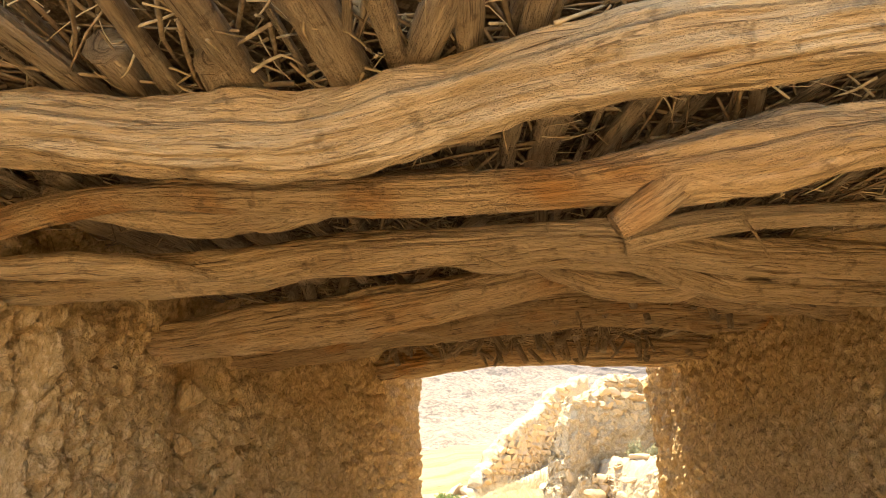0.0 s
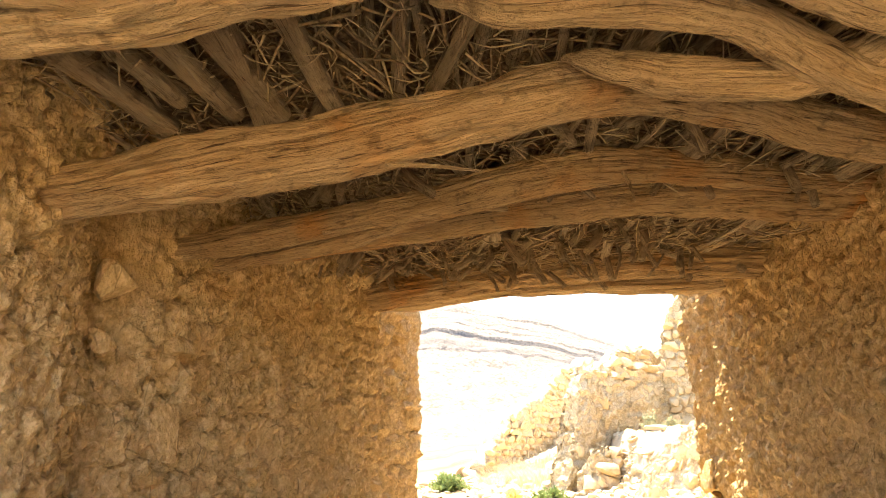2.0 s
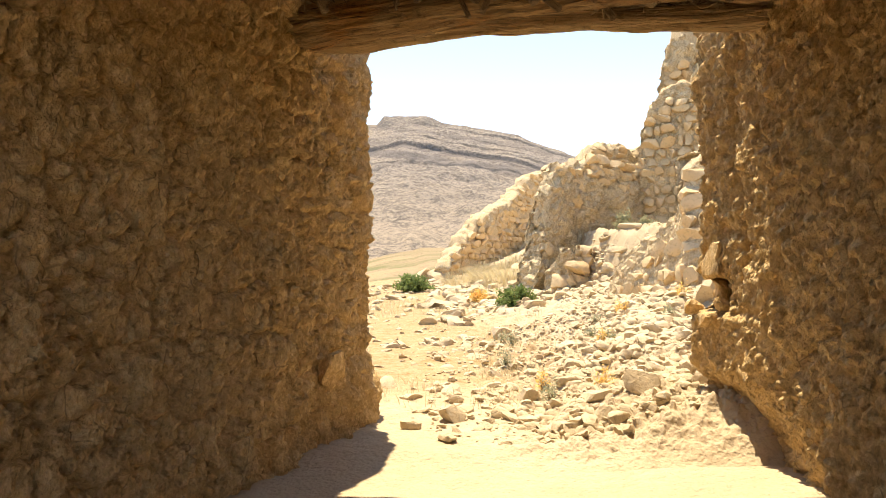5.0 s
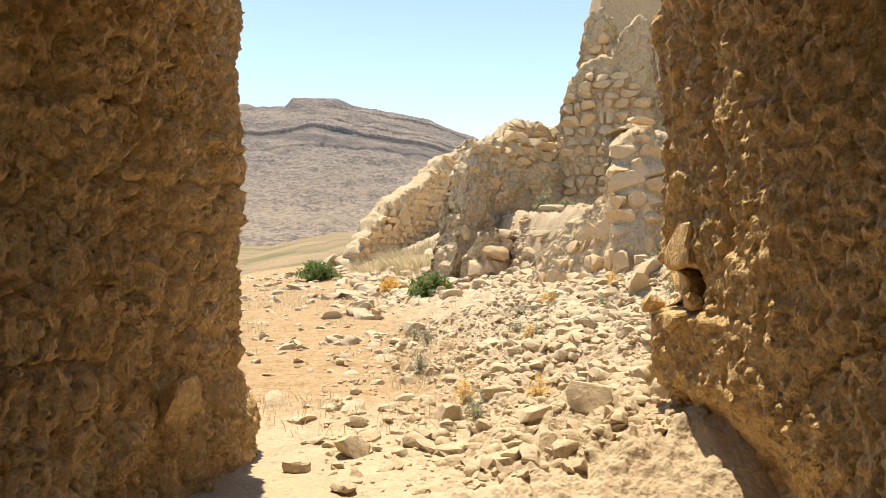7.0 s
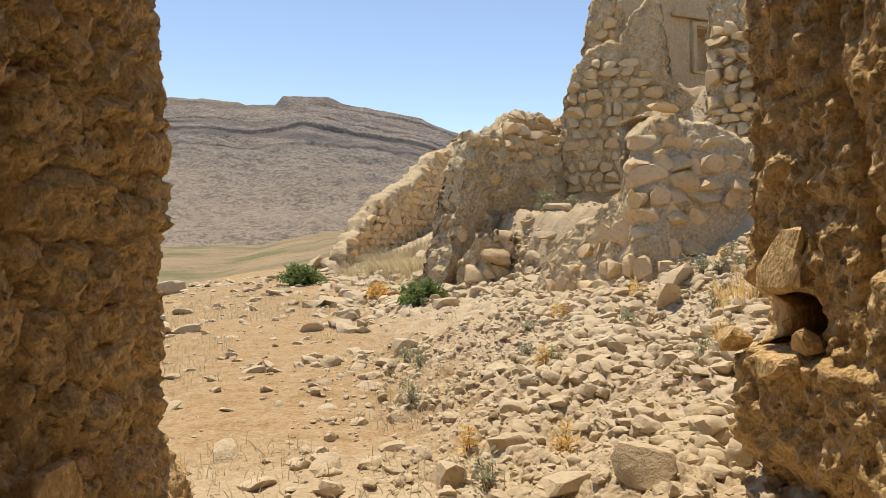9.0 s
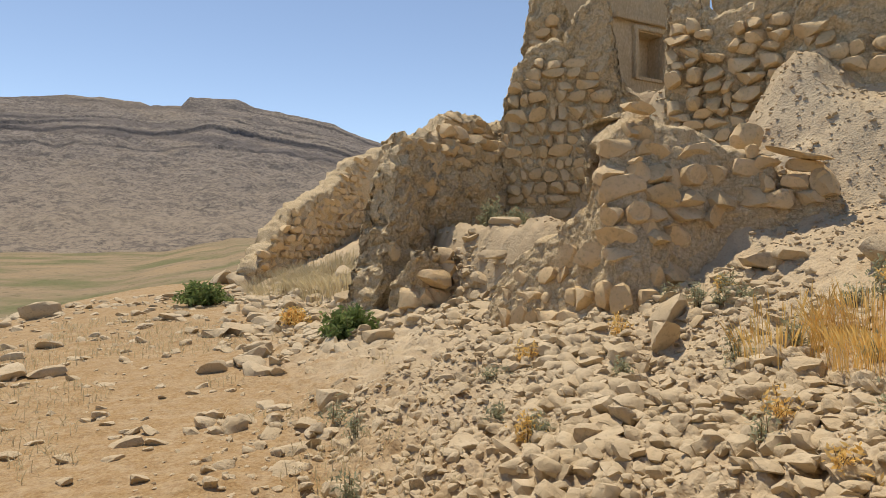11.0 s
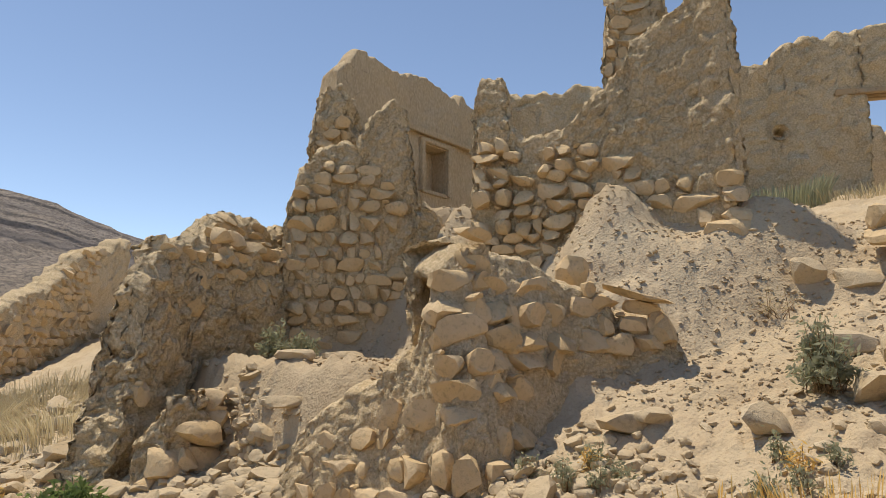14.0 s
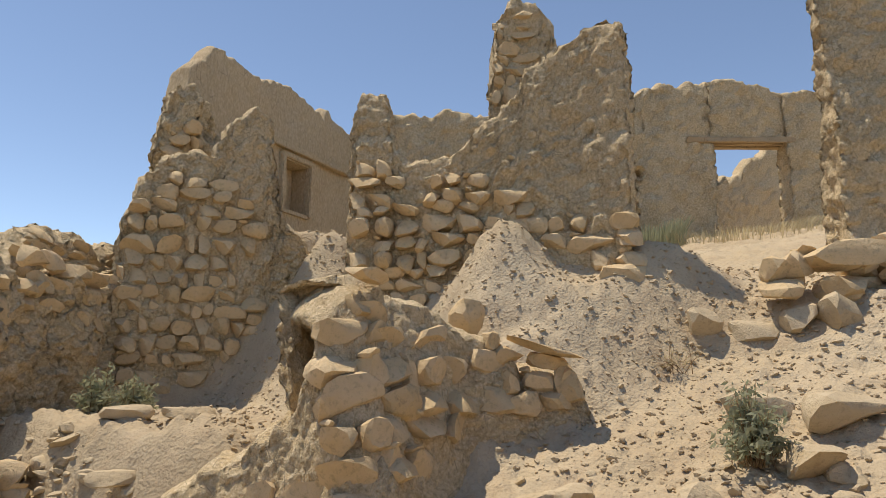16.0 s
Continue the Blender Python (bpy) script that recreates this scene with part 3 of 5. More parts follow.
def room_wall(name, outline, zb, zt, material, res=0.0145, relief=(0.05, 0.028, 0.02), finger=(0.11, 0.11, 0.19), seed=0, inner=None, shape=None, crust=1.0):
    """A thick mud wall of closed plan outline (counter-clockwise), with a rough, cracked coat all round."""
    o = np.asarray(outline + [outline[0]], float)
    seg = np.linalg.norm(np.diff(o, axis=0), axis=1)
    cum = np.concatenate([[0], np.cumsum(seg)])
    fine = np.arange(0, cum[-1], res)
    if inner:                                      # hidden stretches need no detail
        fine = np.array([f for k, f in enumerate(fine) if any(a <= f <= b for a, b in inner) or k % 10 == 0])
    px, py = np.interp(fine, cum, o[:, 0]), np.interp(fine, cum, o[:, 1])
    tx, ty = np.roll(px, -3) - np.roll(px, 3), np.roll(py, -3) - np.roll(py, 3)
    ln = np.hypot(tx, ty) + 1e-9
    nx, ny = ty / ln, -tx / ln
    z = np.arange(zb, zt, res)
    X, Z = np.meshgrid(px, z, indexing="ij")
    Y = np.repeat(py[:, None], len(z), 1)
    v = np.stack([X.ravel(), Y.ravel(), Z.ravel()], 1)
    d = relief[0] * fbm(v, 0.7, 3, seed) + relief[1] * fbm(v, finger, 3, seed + 5, 0.6) + relief[2] * fbm(v, (0.035, 0.035, 0.05), 2, seed + 9)
    w1 = v + 0.03 * np.stack([fbm(v, 0.08, 2, seed + 80 + i) for i in range(3)], 1)
    d = d + 0.065 * (np.abs(fbm(w1, (0.12, 0.12, 0.2), 4, seed + 25, 0.6)) - 0.25) + 0.045 * (np.abs(fbm(w1, (0.05, 0.05, 0.08), 3, seed + 27, 0.65)) - 0.25)
    warp = v + 0.06 * np.stack([fbm(v, 0.12, 2, seed + 60 + i) for i in range(3)], 1)
    crack = np.abs(fbm(warp, (0.55, 0.55, 1.1), 2, seed + 17))
    d = d - 0.045 * (1 - ramp(crack, 0.0, 0.03)) * ramp(fbm(v, 0.9, 2, seed + 19), -0.05, 0.2)
    edge, lift, _ = plates(warp, (0.15, 0.15, 0.24), seed)
    flaky = 0.35 + 0.65 * ramp(fbm(v, 0.8, 2, seed + 91), -0.25, 0.15)
    d = d + crust * flaky * (0.05 * (lift - 0.5) - 0.055 * (1 - ramp(edge, 0.0, 0.17)))
    edge, lift, _ = plates(w1, (0.06, 0.06, 0.08), seed + 4)
    d = d + (0.6 + 0.4 * crust) * (0.016 * (lift - 0.5) - 0.018 * (1 - ramp(edge, 0.0, 0.2)))
    if shape:
        d = d + shape(v)
    v[:, 0] += np.repeat(nx, len(z)) * d
    v[:, 1] += np.repeat(ny, len(z)) * d
    n, m = len(fine), len(z)
    a = np.arange(n * m).reshape(n, m)
    b = np.roll(a, -1, 0)
    q = np.stack([a[:, :-1], b[:, :-1], b[:, 1:], a[:, 1:]], -1).reshape(-1, 4)
    me = mesh_of(name, v, q, material)
    bm = bmesh.new()
    bm.from_mesh(me)
    bm.verts.ensure_lookup_table()
    cap = bm.faces.new([bm.verts[i] for i in a[:, -1]])
    bmesh.ops.triangulate(bm, faces=[cap])
    bm.to_mesh(me)
    bm.free()
    return new(name, me)


def west_shape(v):
    y, z = v[:, 1], v[:, 2]
    seen = v[:, 0] > -1.6
    near = 0.09 * (1 - ramp(y, 3.3, 3.55)) - 0.12 * np.exp(-((y - 3.68) / 0.10) ** 2)
    reveal = -0.05 * np.exp(-((y - 6.12 - 0.03 * np.sin(z * 5)) / 0.035) ** 2) - 0.03 * ramp(y, 6.05, 6.15) * (1 - ramp(y, 6.4, 6.5))
    foot = 0.07 * (1 - ramp(z, 0.15, 0.5)) * ramp(y, 6.2, 6.7)
    return (near + reveal) * seen + foot


def east_shape(v):
    x, y, z = v[:, 0], v[:, 1], v[:, 2]
    inner = x < 2.3
    hole = -0.36 * np.exp(-((y - 6.36) / 0.15) ** 4 - ((z - 0.89) / 0.085) ** 4)
    shelf = 0.07 * ramp(y, 5.6, 6.2) * ramp(z, 0.30, 0.45) * (1 - ramp(z, 0.74, 0.80))
    under = -0.16 * (1 - ramp(z, 0.10, 0.42)) * ramp(y, 5.0, 6.0)
    seam = -0.06 * np.exp(-((y - 6.05 - 0.08 * np.sin(z * 4.0)) / 0.03) ** 2) * ramp(z, 0.9, 1.1)
    return (hole + shelf + under + seam) * inner


CEIL = 2.62
# the inner faces narrow towards the doorway
SOUTH = -4.6
wall_w = room_wall("wall_west", [(-4.2, SOUTH), (-4.2, 0.5), (-1.80, 0.75), (-1.80, 1.6), (-1.58, 2.7), (-1.36, 3.5), (-1.27, 3.85), (-0.97, 4.75), (-0.50, 6.0), (-0.22, 7.05), (-0.75, 7.35), (-2.7, 7.2), (-2.7, 1.6), (-4.9, 1.3), (-4.9, SOUTH)],
                   -0.3, CEIL + 0.06, PLASTER, seed=3, inner=[(8.4, 15.7)], shape=west_shape)
tagged(wall_w, "rough mud-plastered wall with cracks and stones showing", "wall", kind="structure")
wall_e = room_wall("wall_east", [(4.2, SOUTH), (4.9, SOUTH), (4.9, 1.3), (2.9, 1.6), (2.9, 6.6), (2.4, 6.72), (1.93, 6.5), (1.97, 6.0), (2.02, 4.6), (2.04, 2.5), (2.05, 0.75), (4.2, 0.5)],
                   -0.3, CEIL + 0.06, PLASTER, seed=8, inner=[(13.5, 18.8)], shape=east_shape, crust=0.3)
tagged(wall_e, "rough mud-plastered wall beside the doorway", "wall", kind="structure")
wall_s = room_wall("wall_south", [(-4.9, SOUTH - 0.4), (4.9, SOUTH - 0.4), (4.9, SOUTH), (-4.9, SOUTH)], -0.3, CEIL - 0.6, PLASTER, res=0.08, seed=12)
tagged(wall_s, "rough mud-plastered wall closing the yard behind the room", "wall", kind="structure")

fx, fy = np.meshgrid(np.linspace(-4.4, 4.4, 60), np.linspace(SOUTH - 0.1, 5.7, 140), indexing="ij")
fv = np.stack([fx.ravel(), fy.ravel(), np.zeros(fx.size)], 1)
fv[:, 2] = -0.01 + 0.03 * fbm(fv, 0.5, 4, 70) - 0.25 * (ramp(np.abs(fv[:, 0] - 0.1), 2.1, 2.3) * ramp(fv[:, 1], 0.9, 1.1))
tagged(new("floor", mesh_of("floor", fv, grid_faces(60, 140), SOIL)), "trodden earth floor", "floor", kind="structure")

# mud roof: a thick sheet above the brushwood, coloured dark for shade, open to the yard behind
rx, ry = np.meshgrid(np.linspace(-2.75, 2.95, 70), np.linspace(1.15, 6.12, 110), indexing="ij")
rv = np.stack([rx.ravel(), ry.ravel(), np.zeros(rx.size)], 1)
low, high = rv.copy(), rv.copy()
low[:, 2] = CEIL + 0.05 + 0.03 * fbm(rv, 0.2, 4, 75)
high[:, 2] = CEIL + 0.42 + 0.03 * fbm(rv, 0.5, 4, 77)
n0 = len(rv)
gf = grid_faces(70, 110)
ring = np.concatenate([np.arange(0, 110), np.arange(110, 70 * 110, 110) + 109, np.arange(70 * 110 - 2, 69 * 110 - 1, -1), np.arange(68 * 110, 0, -110)])
sidef = np.stack([ring, np.roll(ring, -1), np.roll(ring, -1) + n0, ring + n0], 1)
roof = new("ceiling", mesh_of("ceiling", np.vstack([low, high]), np.vstack([gf[:, ::-1], gf + n0, sidef]), SHADED_ROOF_MUD))
tagged(roof, "brushwood ceiling under a thick mud roof, coloured dark for the shade in its gaps", "ceiling", kind="structure")


# ---- roof beams ----
def beam(name, pts, material, label, gnarl=0.22, seed=0, branches=(), flat=1.0, group=""):
    """A gnarled roof timber; pts rows of x, y, z, radius."""
    p = spline(pts, 300)
    q = np.stack([np.linspace(0, 1, 300) * 9, np.zeros(300), np.full(300, seed * 5.1)], 1)
    p[:, 1] += 0.02 * fbm(q, 1.5, 2, seed)
    p[:, 2] += 0.015 * fbm(q, 1.2, 2, seed + 2)
    stems = [(p[:, :3], p[:, 3] * (1 + 0.1 * fbm(q, 1.0, 2, seed + 4)), 84, gnarl * 1.3, seed, 0.26)]
    for br in branches:
        c = spline(br, 40)
        stems.append((c[:, :3], c[:, 3], 24, gnarl, seed + 9, 0.2))
    return tagged(new(name, tubes_mesh(name, stems, material)), label, "beam", group, "thing")


G = "timbers carrying the brushwood roof"
beam("roof_beam", [(-1.9, 1.62, 2.42, 0.075), (-1.1, 1.52, 2.40, 0.085), (-0.6, 1.50, 2.37, 0.095), (-0.3, 1.48, 2.36, 0.10), (0.0, 1.38, 2.40, 0.09), (0.3, 1.20, 2.385, 0.08), (0.8, 1.02, 2.37, 0.085), (2.2, 0.7, 2.38, 0.09)], WOOD, "thick pale gnarled roof timber with fibrous grain", 0.25, 1, group=G)
beam("roof_beam", [(-1.8, 2.05, 2.24, 0.05), (-1.4, 2.0, 2.31, 0.045), (-1.0, 1.93, 2.37, 0.045), (-0.5, 1.85, 2.34, 0.05), (-0.1, 1.78, 2.32, 0.055), (0.3, 1.68, 2.30, 0.06), (0.75, 1.56, 2.33, 0.09), (1.15, 1.48, 2.39, 0.08), (2.2, 1.35, 2.45, 0.08)], WOOD_ORANGE, "grey roof timber split open to orange wood", 0.18, 2,
     branches=[[(0.62, 1.58, 2.29, 0.05), (0.52, 1.60, 2.22, 0.05), (0.44, 1.62, 2.17, 0.035)]], group=G)
beam("roof_beam", [(-1.8, 2.5, 2.24, 0.08), (-1.38, 2.45, 2.25, 0.08), (-0.8, 2.36, 2.27, 0.075), (-0.3, 2.28, 2.30, 0.07), (0.1, 2.22, 2.32, 0.065), (0.6, 2.25, 2.34, 0.07), (1.2, 2.5, 2.36, 0.075), (2.2, 2.7, 2.38, 0.08)], WOOD, "pale smooth roof timber with a torn splinter", 0.15, 3,
     branches=[[(0.62, 2.2, 2.32, 0.05), (0.9, 2.15, 2.37, 0.045), (1.3, 2.2, 2.42, 0.04), (2.1, 2.2, 2.45, 0.04)]], group=G)
beam("roof_beam", [(-1.7, 3.3, 2.12, 0.09), (-1.2, 3.2, 2.16, 0.10), (-0.8, 3.13, 2.19, 0.10), (-0.35, 3.06, 2.25, 0.10), (0.1, 3.0, 2.33, 0.095), (0.55, 3.0, 2.42, 0.085), (1.0, 3.12, 2.44, 0.085), (1.4, 3.28, 2.42, 0.09), (2.2, 3.4, 2.38, 0.09)], WOOD_ORANGE, "long bowed roof timber with knots and orange scars", 0.2, 4, group=G)
beam("roof_beam", [(-1.5, 4.05, 2.14, 0.06), (-1.1, 4.0, 2.19, 0.06), (-0.5, 3.95, 2.29, 0.07), (0.0, 3.88, 2.37, 0.075), (0.6, 3.68, 2.44, 0.08), (1.2, 3.85, 2.50, 0.075), (2.2, 4.1, 2.54, 0.07)], WOOD_DARK, "dark bowed roof timber with loose fibres", 0.22, 5, group=G)
beam("roof_beam", [(-1.45, 4.75, 2.20, 0.05), (-1.2, 4.6, 2.29, 0.06), (-0.6, 4.45, 2.37, 0.085), (0.0, 4.35, 2.45, 0.09), (0.6, 4.25, 2.50, 0.10), (1.2, 4.2, 2.55, 0.13), (1.7, 4.2, 2.54, 0.14), (2.3, 4.2, 2.52, 0.14)], WOOD_DARK, "broad brown roof timber thick at one end", 0.15, 6, group=G)
beam("roof_beam", [(-0.05, 2.42, 2.34, 0.008), (0.15, 2.45, 2.33, 0.045), (0.7, 2.52, 2.37, 0.06), (1.3, 2.78, 2.31, 0.065), (2.2, 2.95, 2.35, 0.06)], WOOD, "thin twisted timber wedged between larger ones", 0.3, 11, group=G)
beam("roof_beam", [(0.35, 2.82, 2.42, 0.008), (0.5, 2.80, 2.38, 0.045), (0.8, 2.72, 2.29, 0.06), (1.1, 2.74, 2.34, 0.06), (1.5, 2.62, 2.46, 0.05), (2.1, 2.55, 2.50, 0.05)], WOOD, "curved forked branch among the roof timbers", 0.3, 12, group=G)
beam("roof_beam", [(-1.75, 2.22, 2.22, 0.035), (-1.2, 2.26, 2.25, 0.045), (-0.75, 2.33, 2.22, 0.006)], WOOD, "short split board resting in the mud wall", 0.2, 13, group=G)
beam("roof_beam", [(-1.3, 2.05, 2.42, 0.04), (-0.8, 2.15, 2.38, 0.06), (-0.35, 2.0, 2.40, 0.06), (0.1, 1.95, 2.49, 0.01)], WOOD, "forked branch behind the grey timber", 0.3, 14, group=G)
beam("roof_beam", [(-1.4, 4.35, 2.16, 0.035), (-0.9, 4.2, 2.20, 0.04), (-0.4, 4.1, 2.28, 0.045), (0.1, 4.0, 2.36, 0.008)], WOOD_DARK, "thin reddish timber with torn bark", 0.3, 15, group=G)
lint = "timbers over the doorway"
beam("lintel", [(-0.9, 6.0, 2.32, 0.10), (-0.62, 5.95, 2.38, 0.11), (0.0, 5.87, 2.47, 0.12), (0.7, 5.72, 2.54, 0.12), (1.4, 5.45, 2.53, 0.12), (2.2, 5.2, 2.48, 0.12)], WOOD_DARK, "heavy cracked brown lintel over the doorway", 0.1, 7, group=lint)
beam("lintel", [(-0.8, 6.15, 2.38, 0.08), (-0.24, 6.08, 2.40, 0.085), (0.4, 6.02, 2.46, 0.075), (0.9, 5.95, 2.47, 0.07), (1.6, 5.82, 2.45, 0.07), (2.3, 5.7, 2.45, 0.07)], WOOD, "sunlit split lintel log at the outer face", 0.15, 8, group=lint)


# ---- stones ----
def worn_stone(seed, boxy, cuts, lumpy, flat=(0.36, 0.74)):
    """Vertices and triangles of one worn stone within a box of -1..1: a lump with flat broken sides."""
    rnd = np.random.RandomState(seed)
    bm = bmesh.new()
    bmesh.ops.create_icosphere(bm, subdivisions=2, radius=1.0)
    bm.verts.index_update()
    v = np.array([w.co[:] for w in bm.verts])
    f = np.array([[w.index for w in q.verts] for q in bm.faces])
    bm.free()
    v = np.sign(v) * np.abs(v) ** boxy
    for i in range(cuts):
        n = rnd.normal(size=3)
        n /= np.linalg.norm(n)
        over = np.clip(v @ n - rnd.uniform(*flat), 0, None)
        v = v - over[:, None] * n
    v = v * (1 + lumpy * fbm(v + seed * 3.1, 0.9, 3, seed)[:, None])
    return v / np.abs(v).max(0), f


SHAPES = [worn_stone(100 + i, 0.55 + 0.06 * (i % 4), 9, 0.24, (0.5, 0.82)) for i in range(18)]
CLODS = [worn_stone(300 + i, 0.8, 4, 0.6, (0.45, 0.8)) for i in range(14)]


def stone_meshes(name, material):
    out = []
    for v, f in SHAPES:
        me = mesh_of(name, v, f, material)
        me.set_sharp_from_angle(angle=0.5)
        out.append(me)
    return out


WALL_STONES = stone_meshes("stone", STONE)
ROCKS = stone_meshes("rock", PALE_STONE)
MUD_STONES = stone_meshes("bedded_stone", PLASTER)
rng = np.random.RandomState(7)


def one_stone(parent, x, y, z, sx, sy, sz, yaw, tilt=0.0, nod=0.0, meshes=None, name="stone"):
    ob = new(name, (meshes or WALL_STONES)[rng.randint(len(SHAPES))])
    ob.matrix_world = Matrix.LocRotScale((x, y, z), Euler((nod, tilt, yaw)), (sx, sy, sz))
    if parent:
        ob.parent = parent
    return ob


def courses(wall, at, s0, s1, low, high, course, length, proud=0.3, gap=0.05, jitter=0.02):
    """Stones bedded close together in a wall's front, in rough courses. low, high: functions of (along, base, top)."""
    zmin, zmax = 99, -99
    for q in np.linspace(s0, s1, 30):
        x, y, nx, ny, top, base = at(q, 0)
        zmin, zmax = min(zmin, low(q, base, top)), max(zmax, high(q, base, top))
    z = zmin + course / 2
    while z < zmax:
        h = course * rng.uniform(0.75, 1.25)
        q = s0 + rng.uniform(0, length) * 0.5
        while q < s1:
            ln = length * rng.choice([0.5, 0.7, 0.9, 1.1, 1.45])
            zz = z + 0.10 * course * math.sin(q * 3.1 + z * 5) + rng.uniform(-0.12, 0.12) * course
            x, y, nx, ny, top, base = at(q + ln / 2, zz)
            if low(q, base, top) < zz < high(q, base, top) and rng.rand() > gap:
                depth = min(ln, h) * rng.uniform(0.55, 0.75)
                off = -depth * (1 - 2 * proud) + rng.uniform(-1.2, 1) * jitter
                tall = h * rng.uniform(0.49, 0.60)
                up = at(q + ln / 2, zz + 0.1)
                slope = math.atan2(-(up[0] - x) * nx - (up[1] - y) * ny, 0.1)
                one_stone(wall, x + nx * off, y + ny * off, zz, ln * 0.535, depth, tall, math.atan2(ny, nx) + math.pi / 2, rng.uniform(-0.16, 0.16), rng.uniform(-0.12, 0.12) - slope)
                if rng.rand() < 0.25:                    # a chinking stone in the joint above
                    one_stone(wall, x + nx * off * 0.8 + ny * ln * 0.3, y + ny * off * 0.8 - nx * ln * 0.3, zz + h * 0.5, ln * 0.16, depth * 0.6, h * 0.15, math.atan2(ny, nx) + math.pi / 2, rng.uniform(-0.3, 0.3), 0)
            q += ln * rng.uniform(0.98, 1.06)
        z += h * 0.98


def gh(x, y):
    return float(ground_relief(np.array([x]), np.array([y]))[0])


# ---- ruined walls outside ----
BASE = lambda x, y: ground_height(x, y) - 0.3
wall_c, at_c = ragged_wall("ruined_wall", [(2.72, 11.62), (3.02, 11.12), (3.26, 10.62), (3.47, 10.16), (3.75, 10.10), (4.2, 10.30), (4.7, 10.36), (5.1, 10.15), (5.42, 9.8)], 0.62, BASE,
                           [(0, 0.95), (0.12, 1.15), (0.58, 1.38), (1.1, 1.58), (1.35, 1.66), (1.5, 1.95), (1.68, 2.22), (1.9, 2.5), (2.3, 2.52), (2.5, 2.45), (2.9, 2.34), (3.3, 2.2), (3.44, 1.95), (3.85, 1.85)], RUIN, 0.032, (0.035, 0.03, 0.022), seed=31, jag=0.09,
                           crest=[(2.98, 11.75), (3.28, 11.33), (3.5, 11.05), (3.66, 10.85), (3.95, 10.78), (4.25, 10.76), (4.72, 10.62), (5.08, 10.35), (5.45, 9.95)])
tagged(wall_c, "broken rubble-stone wall set in grey mud", "wall", "ruined walls on the slope", "thing")
courses(wall_c, at_c, 1.45, 3.65, lambda q, b, t: b + 0.75 - 0.2 * (q > 2.2), lambda q, b, t: t - 0.04, 0.205, 0.28, 0.31, 0.02)
courses(wall_c, at_c, 3.15, 3.72, lambda q, b, t: b + 0.4, lambda q, b, t: t + 0.12, 0.14, 0.2, 0.48, 0.1)
courses(wall_c, at_c, 0.1, 2.2, lambda q, b, t: b + 0.3, lambda q, b, t: b + 0.52, 0.2, 0.26, 0.26, 0.1)
courses(wall_c, at_c, 0.1, 2.0, lambda q, b, t: b + 0.5, lambda q, b, t: min(t - 0.25, b + 1.0), 0.2, 0.24, 0.18, 0.55)

wall_b, at_b = ragged_wall("ruined_wall", [(2.05, 13.25), (2.5, 13.48), (3.0, 13.92), (4.0, 14.6), (4.8, 15.2)], 0.5, BASE,
                           [(0, 1.6), (0.05, 2.0), (0.15, 2.35), (0.3, 2.62), (0.5, 2.78), (0.72, 2.72), (0.9, 2.58), (1.15, 2.8), (1.35, 2.88), (1.5, 2.66), (1.9, 2.7), (2.2, 2.85), (2.5, 2.7), (3.0, 2.9), (3.38, 3.1)], RUIN, 0.034, (0.09, 0.08, 0.035), seed=33, jag=0.12,
                           crest=[(2.42, 13.6), (2.72, 13.74), (3.08, 14.0), (4.04, 14.66), (4.85, 15.25)])
tagged(wall_b, "plastered mud wall stub with a jagged top", "wall", "ruined walls on the slope", "thing")
courses(wall_b, at_b, 0.75, 3.3, lambda q, b, t: b + 1.15, lambda q, b, t: b + 1.75, 0.24, 0.32, 0.20, 0.25)
courses(wall_b, at_b, 0.1, 0.8, lambda q, b, t: b + 0.3, lambda q, b, t: b + 1.1, 0.22, 0.3, 0.2, 0.5)
courses(wall_b, at_b, 0.8, 3.3, lambda q, b, t: b + 1.7, lambda q, b, t: t - 0.1, 0.13, 0.17, 0.12, 0.82)
courses(wall_b, at_b, 0.3, 3.2, lambda q, b, t: t - 0.06, lambda q, b, t: t + 0.10, 0.12, 0.3, 0.2, 0.55)

spoil, at_q = ragged_wall("ruined_wall", [(3.2, 14.6), (4.0, 15.15), (5.0, 15.8)], 0.5, BASE, [(0, 2.75), (0.3, 3.0), (0.7, 3.3), (1.1, 3.32), (1.6, 3.2), (2.2, 3.4)], RUIN, 0.04, (0.09, 0.08, 0.035), seed=36, jag=0.14)
tagged(spoil, "crumbled mud core behind the plastered wall stub", "wall", "ruined walls on the slope", "thing")
courses(spoil, at_q, 0.2, 2.1, lambda q, b, t: t - 0.3, lambda q, b, t: t + 0.05, 0.13, 0.28, 0.3, 0.6)

lump, at_l = ragged_wall("mud_stub", [(2.2, 13.15), (2.42, 12.88), (2.72, 12.84), (2.95, 13.0), (3.05, 13.25)], 0.42, BASE,
                         [(0, 0.9), (0.15, 1.1), (0.35, 1.26), (0.7, 1.3), (0.95, 1.24), (1.2, 1.05)], RUIN, 0.03, (0.06, 0.06, 0.03), seed=34, jag=0.07, batter=0.12)
tagged(lump, "rounded stub of mud and stone before the wall", "wall", "ruined walls on the slope", "thing")
courses(lump, at_l, 0.1, 1.1, lambda q, b, t: b + 0.25, lambda q, b, t: b + 0.68, 0.22, 0.34, 0.34, 0.1)

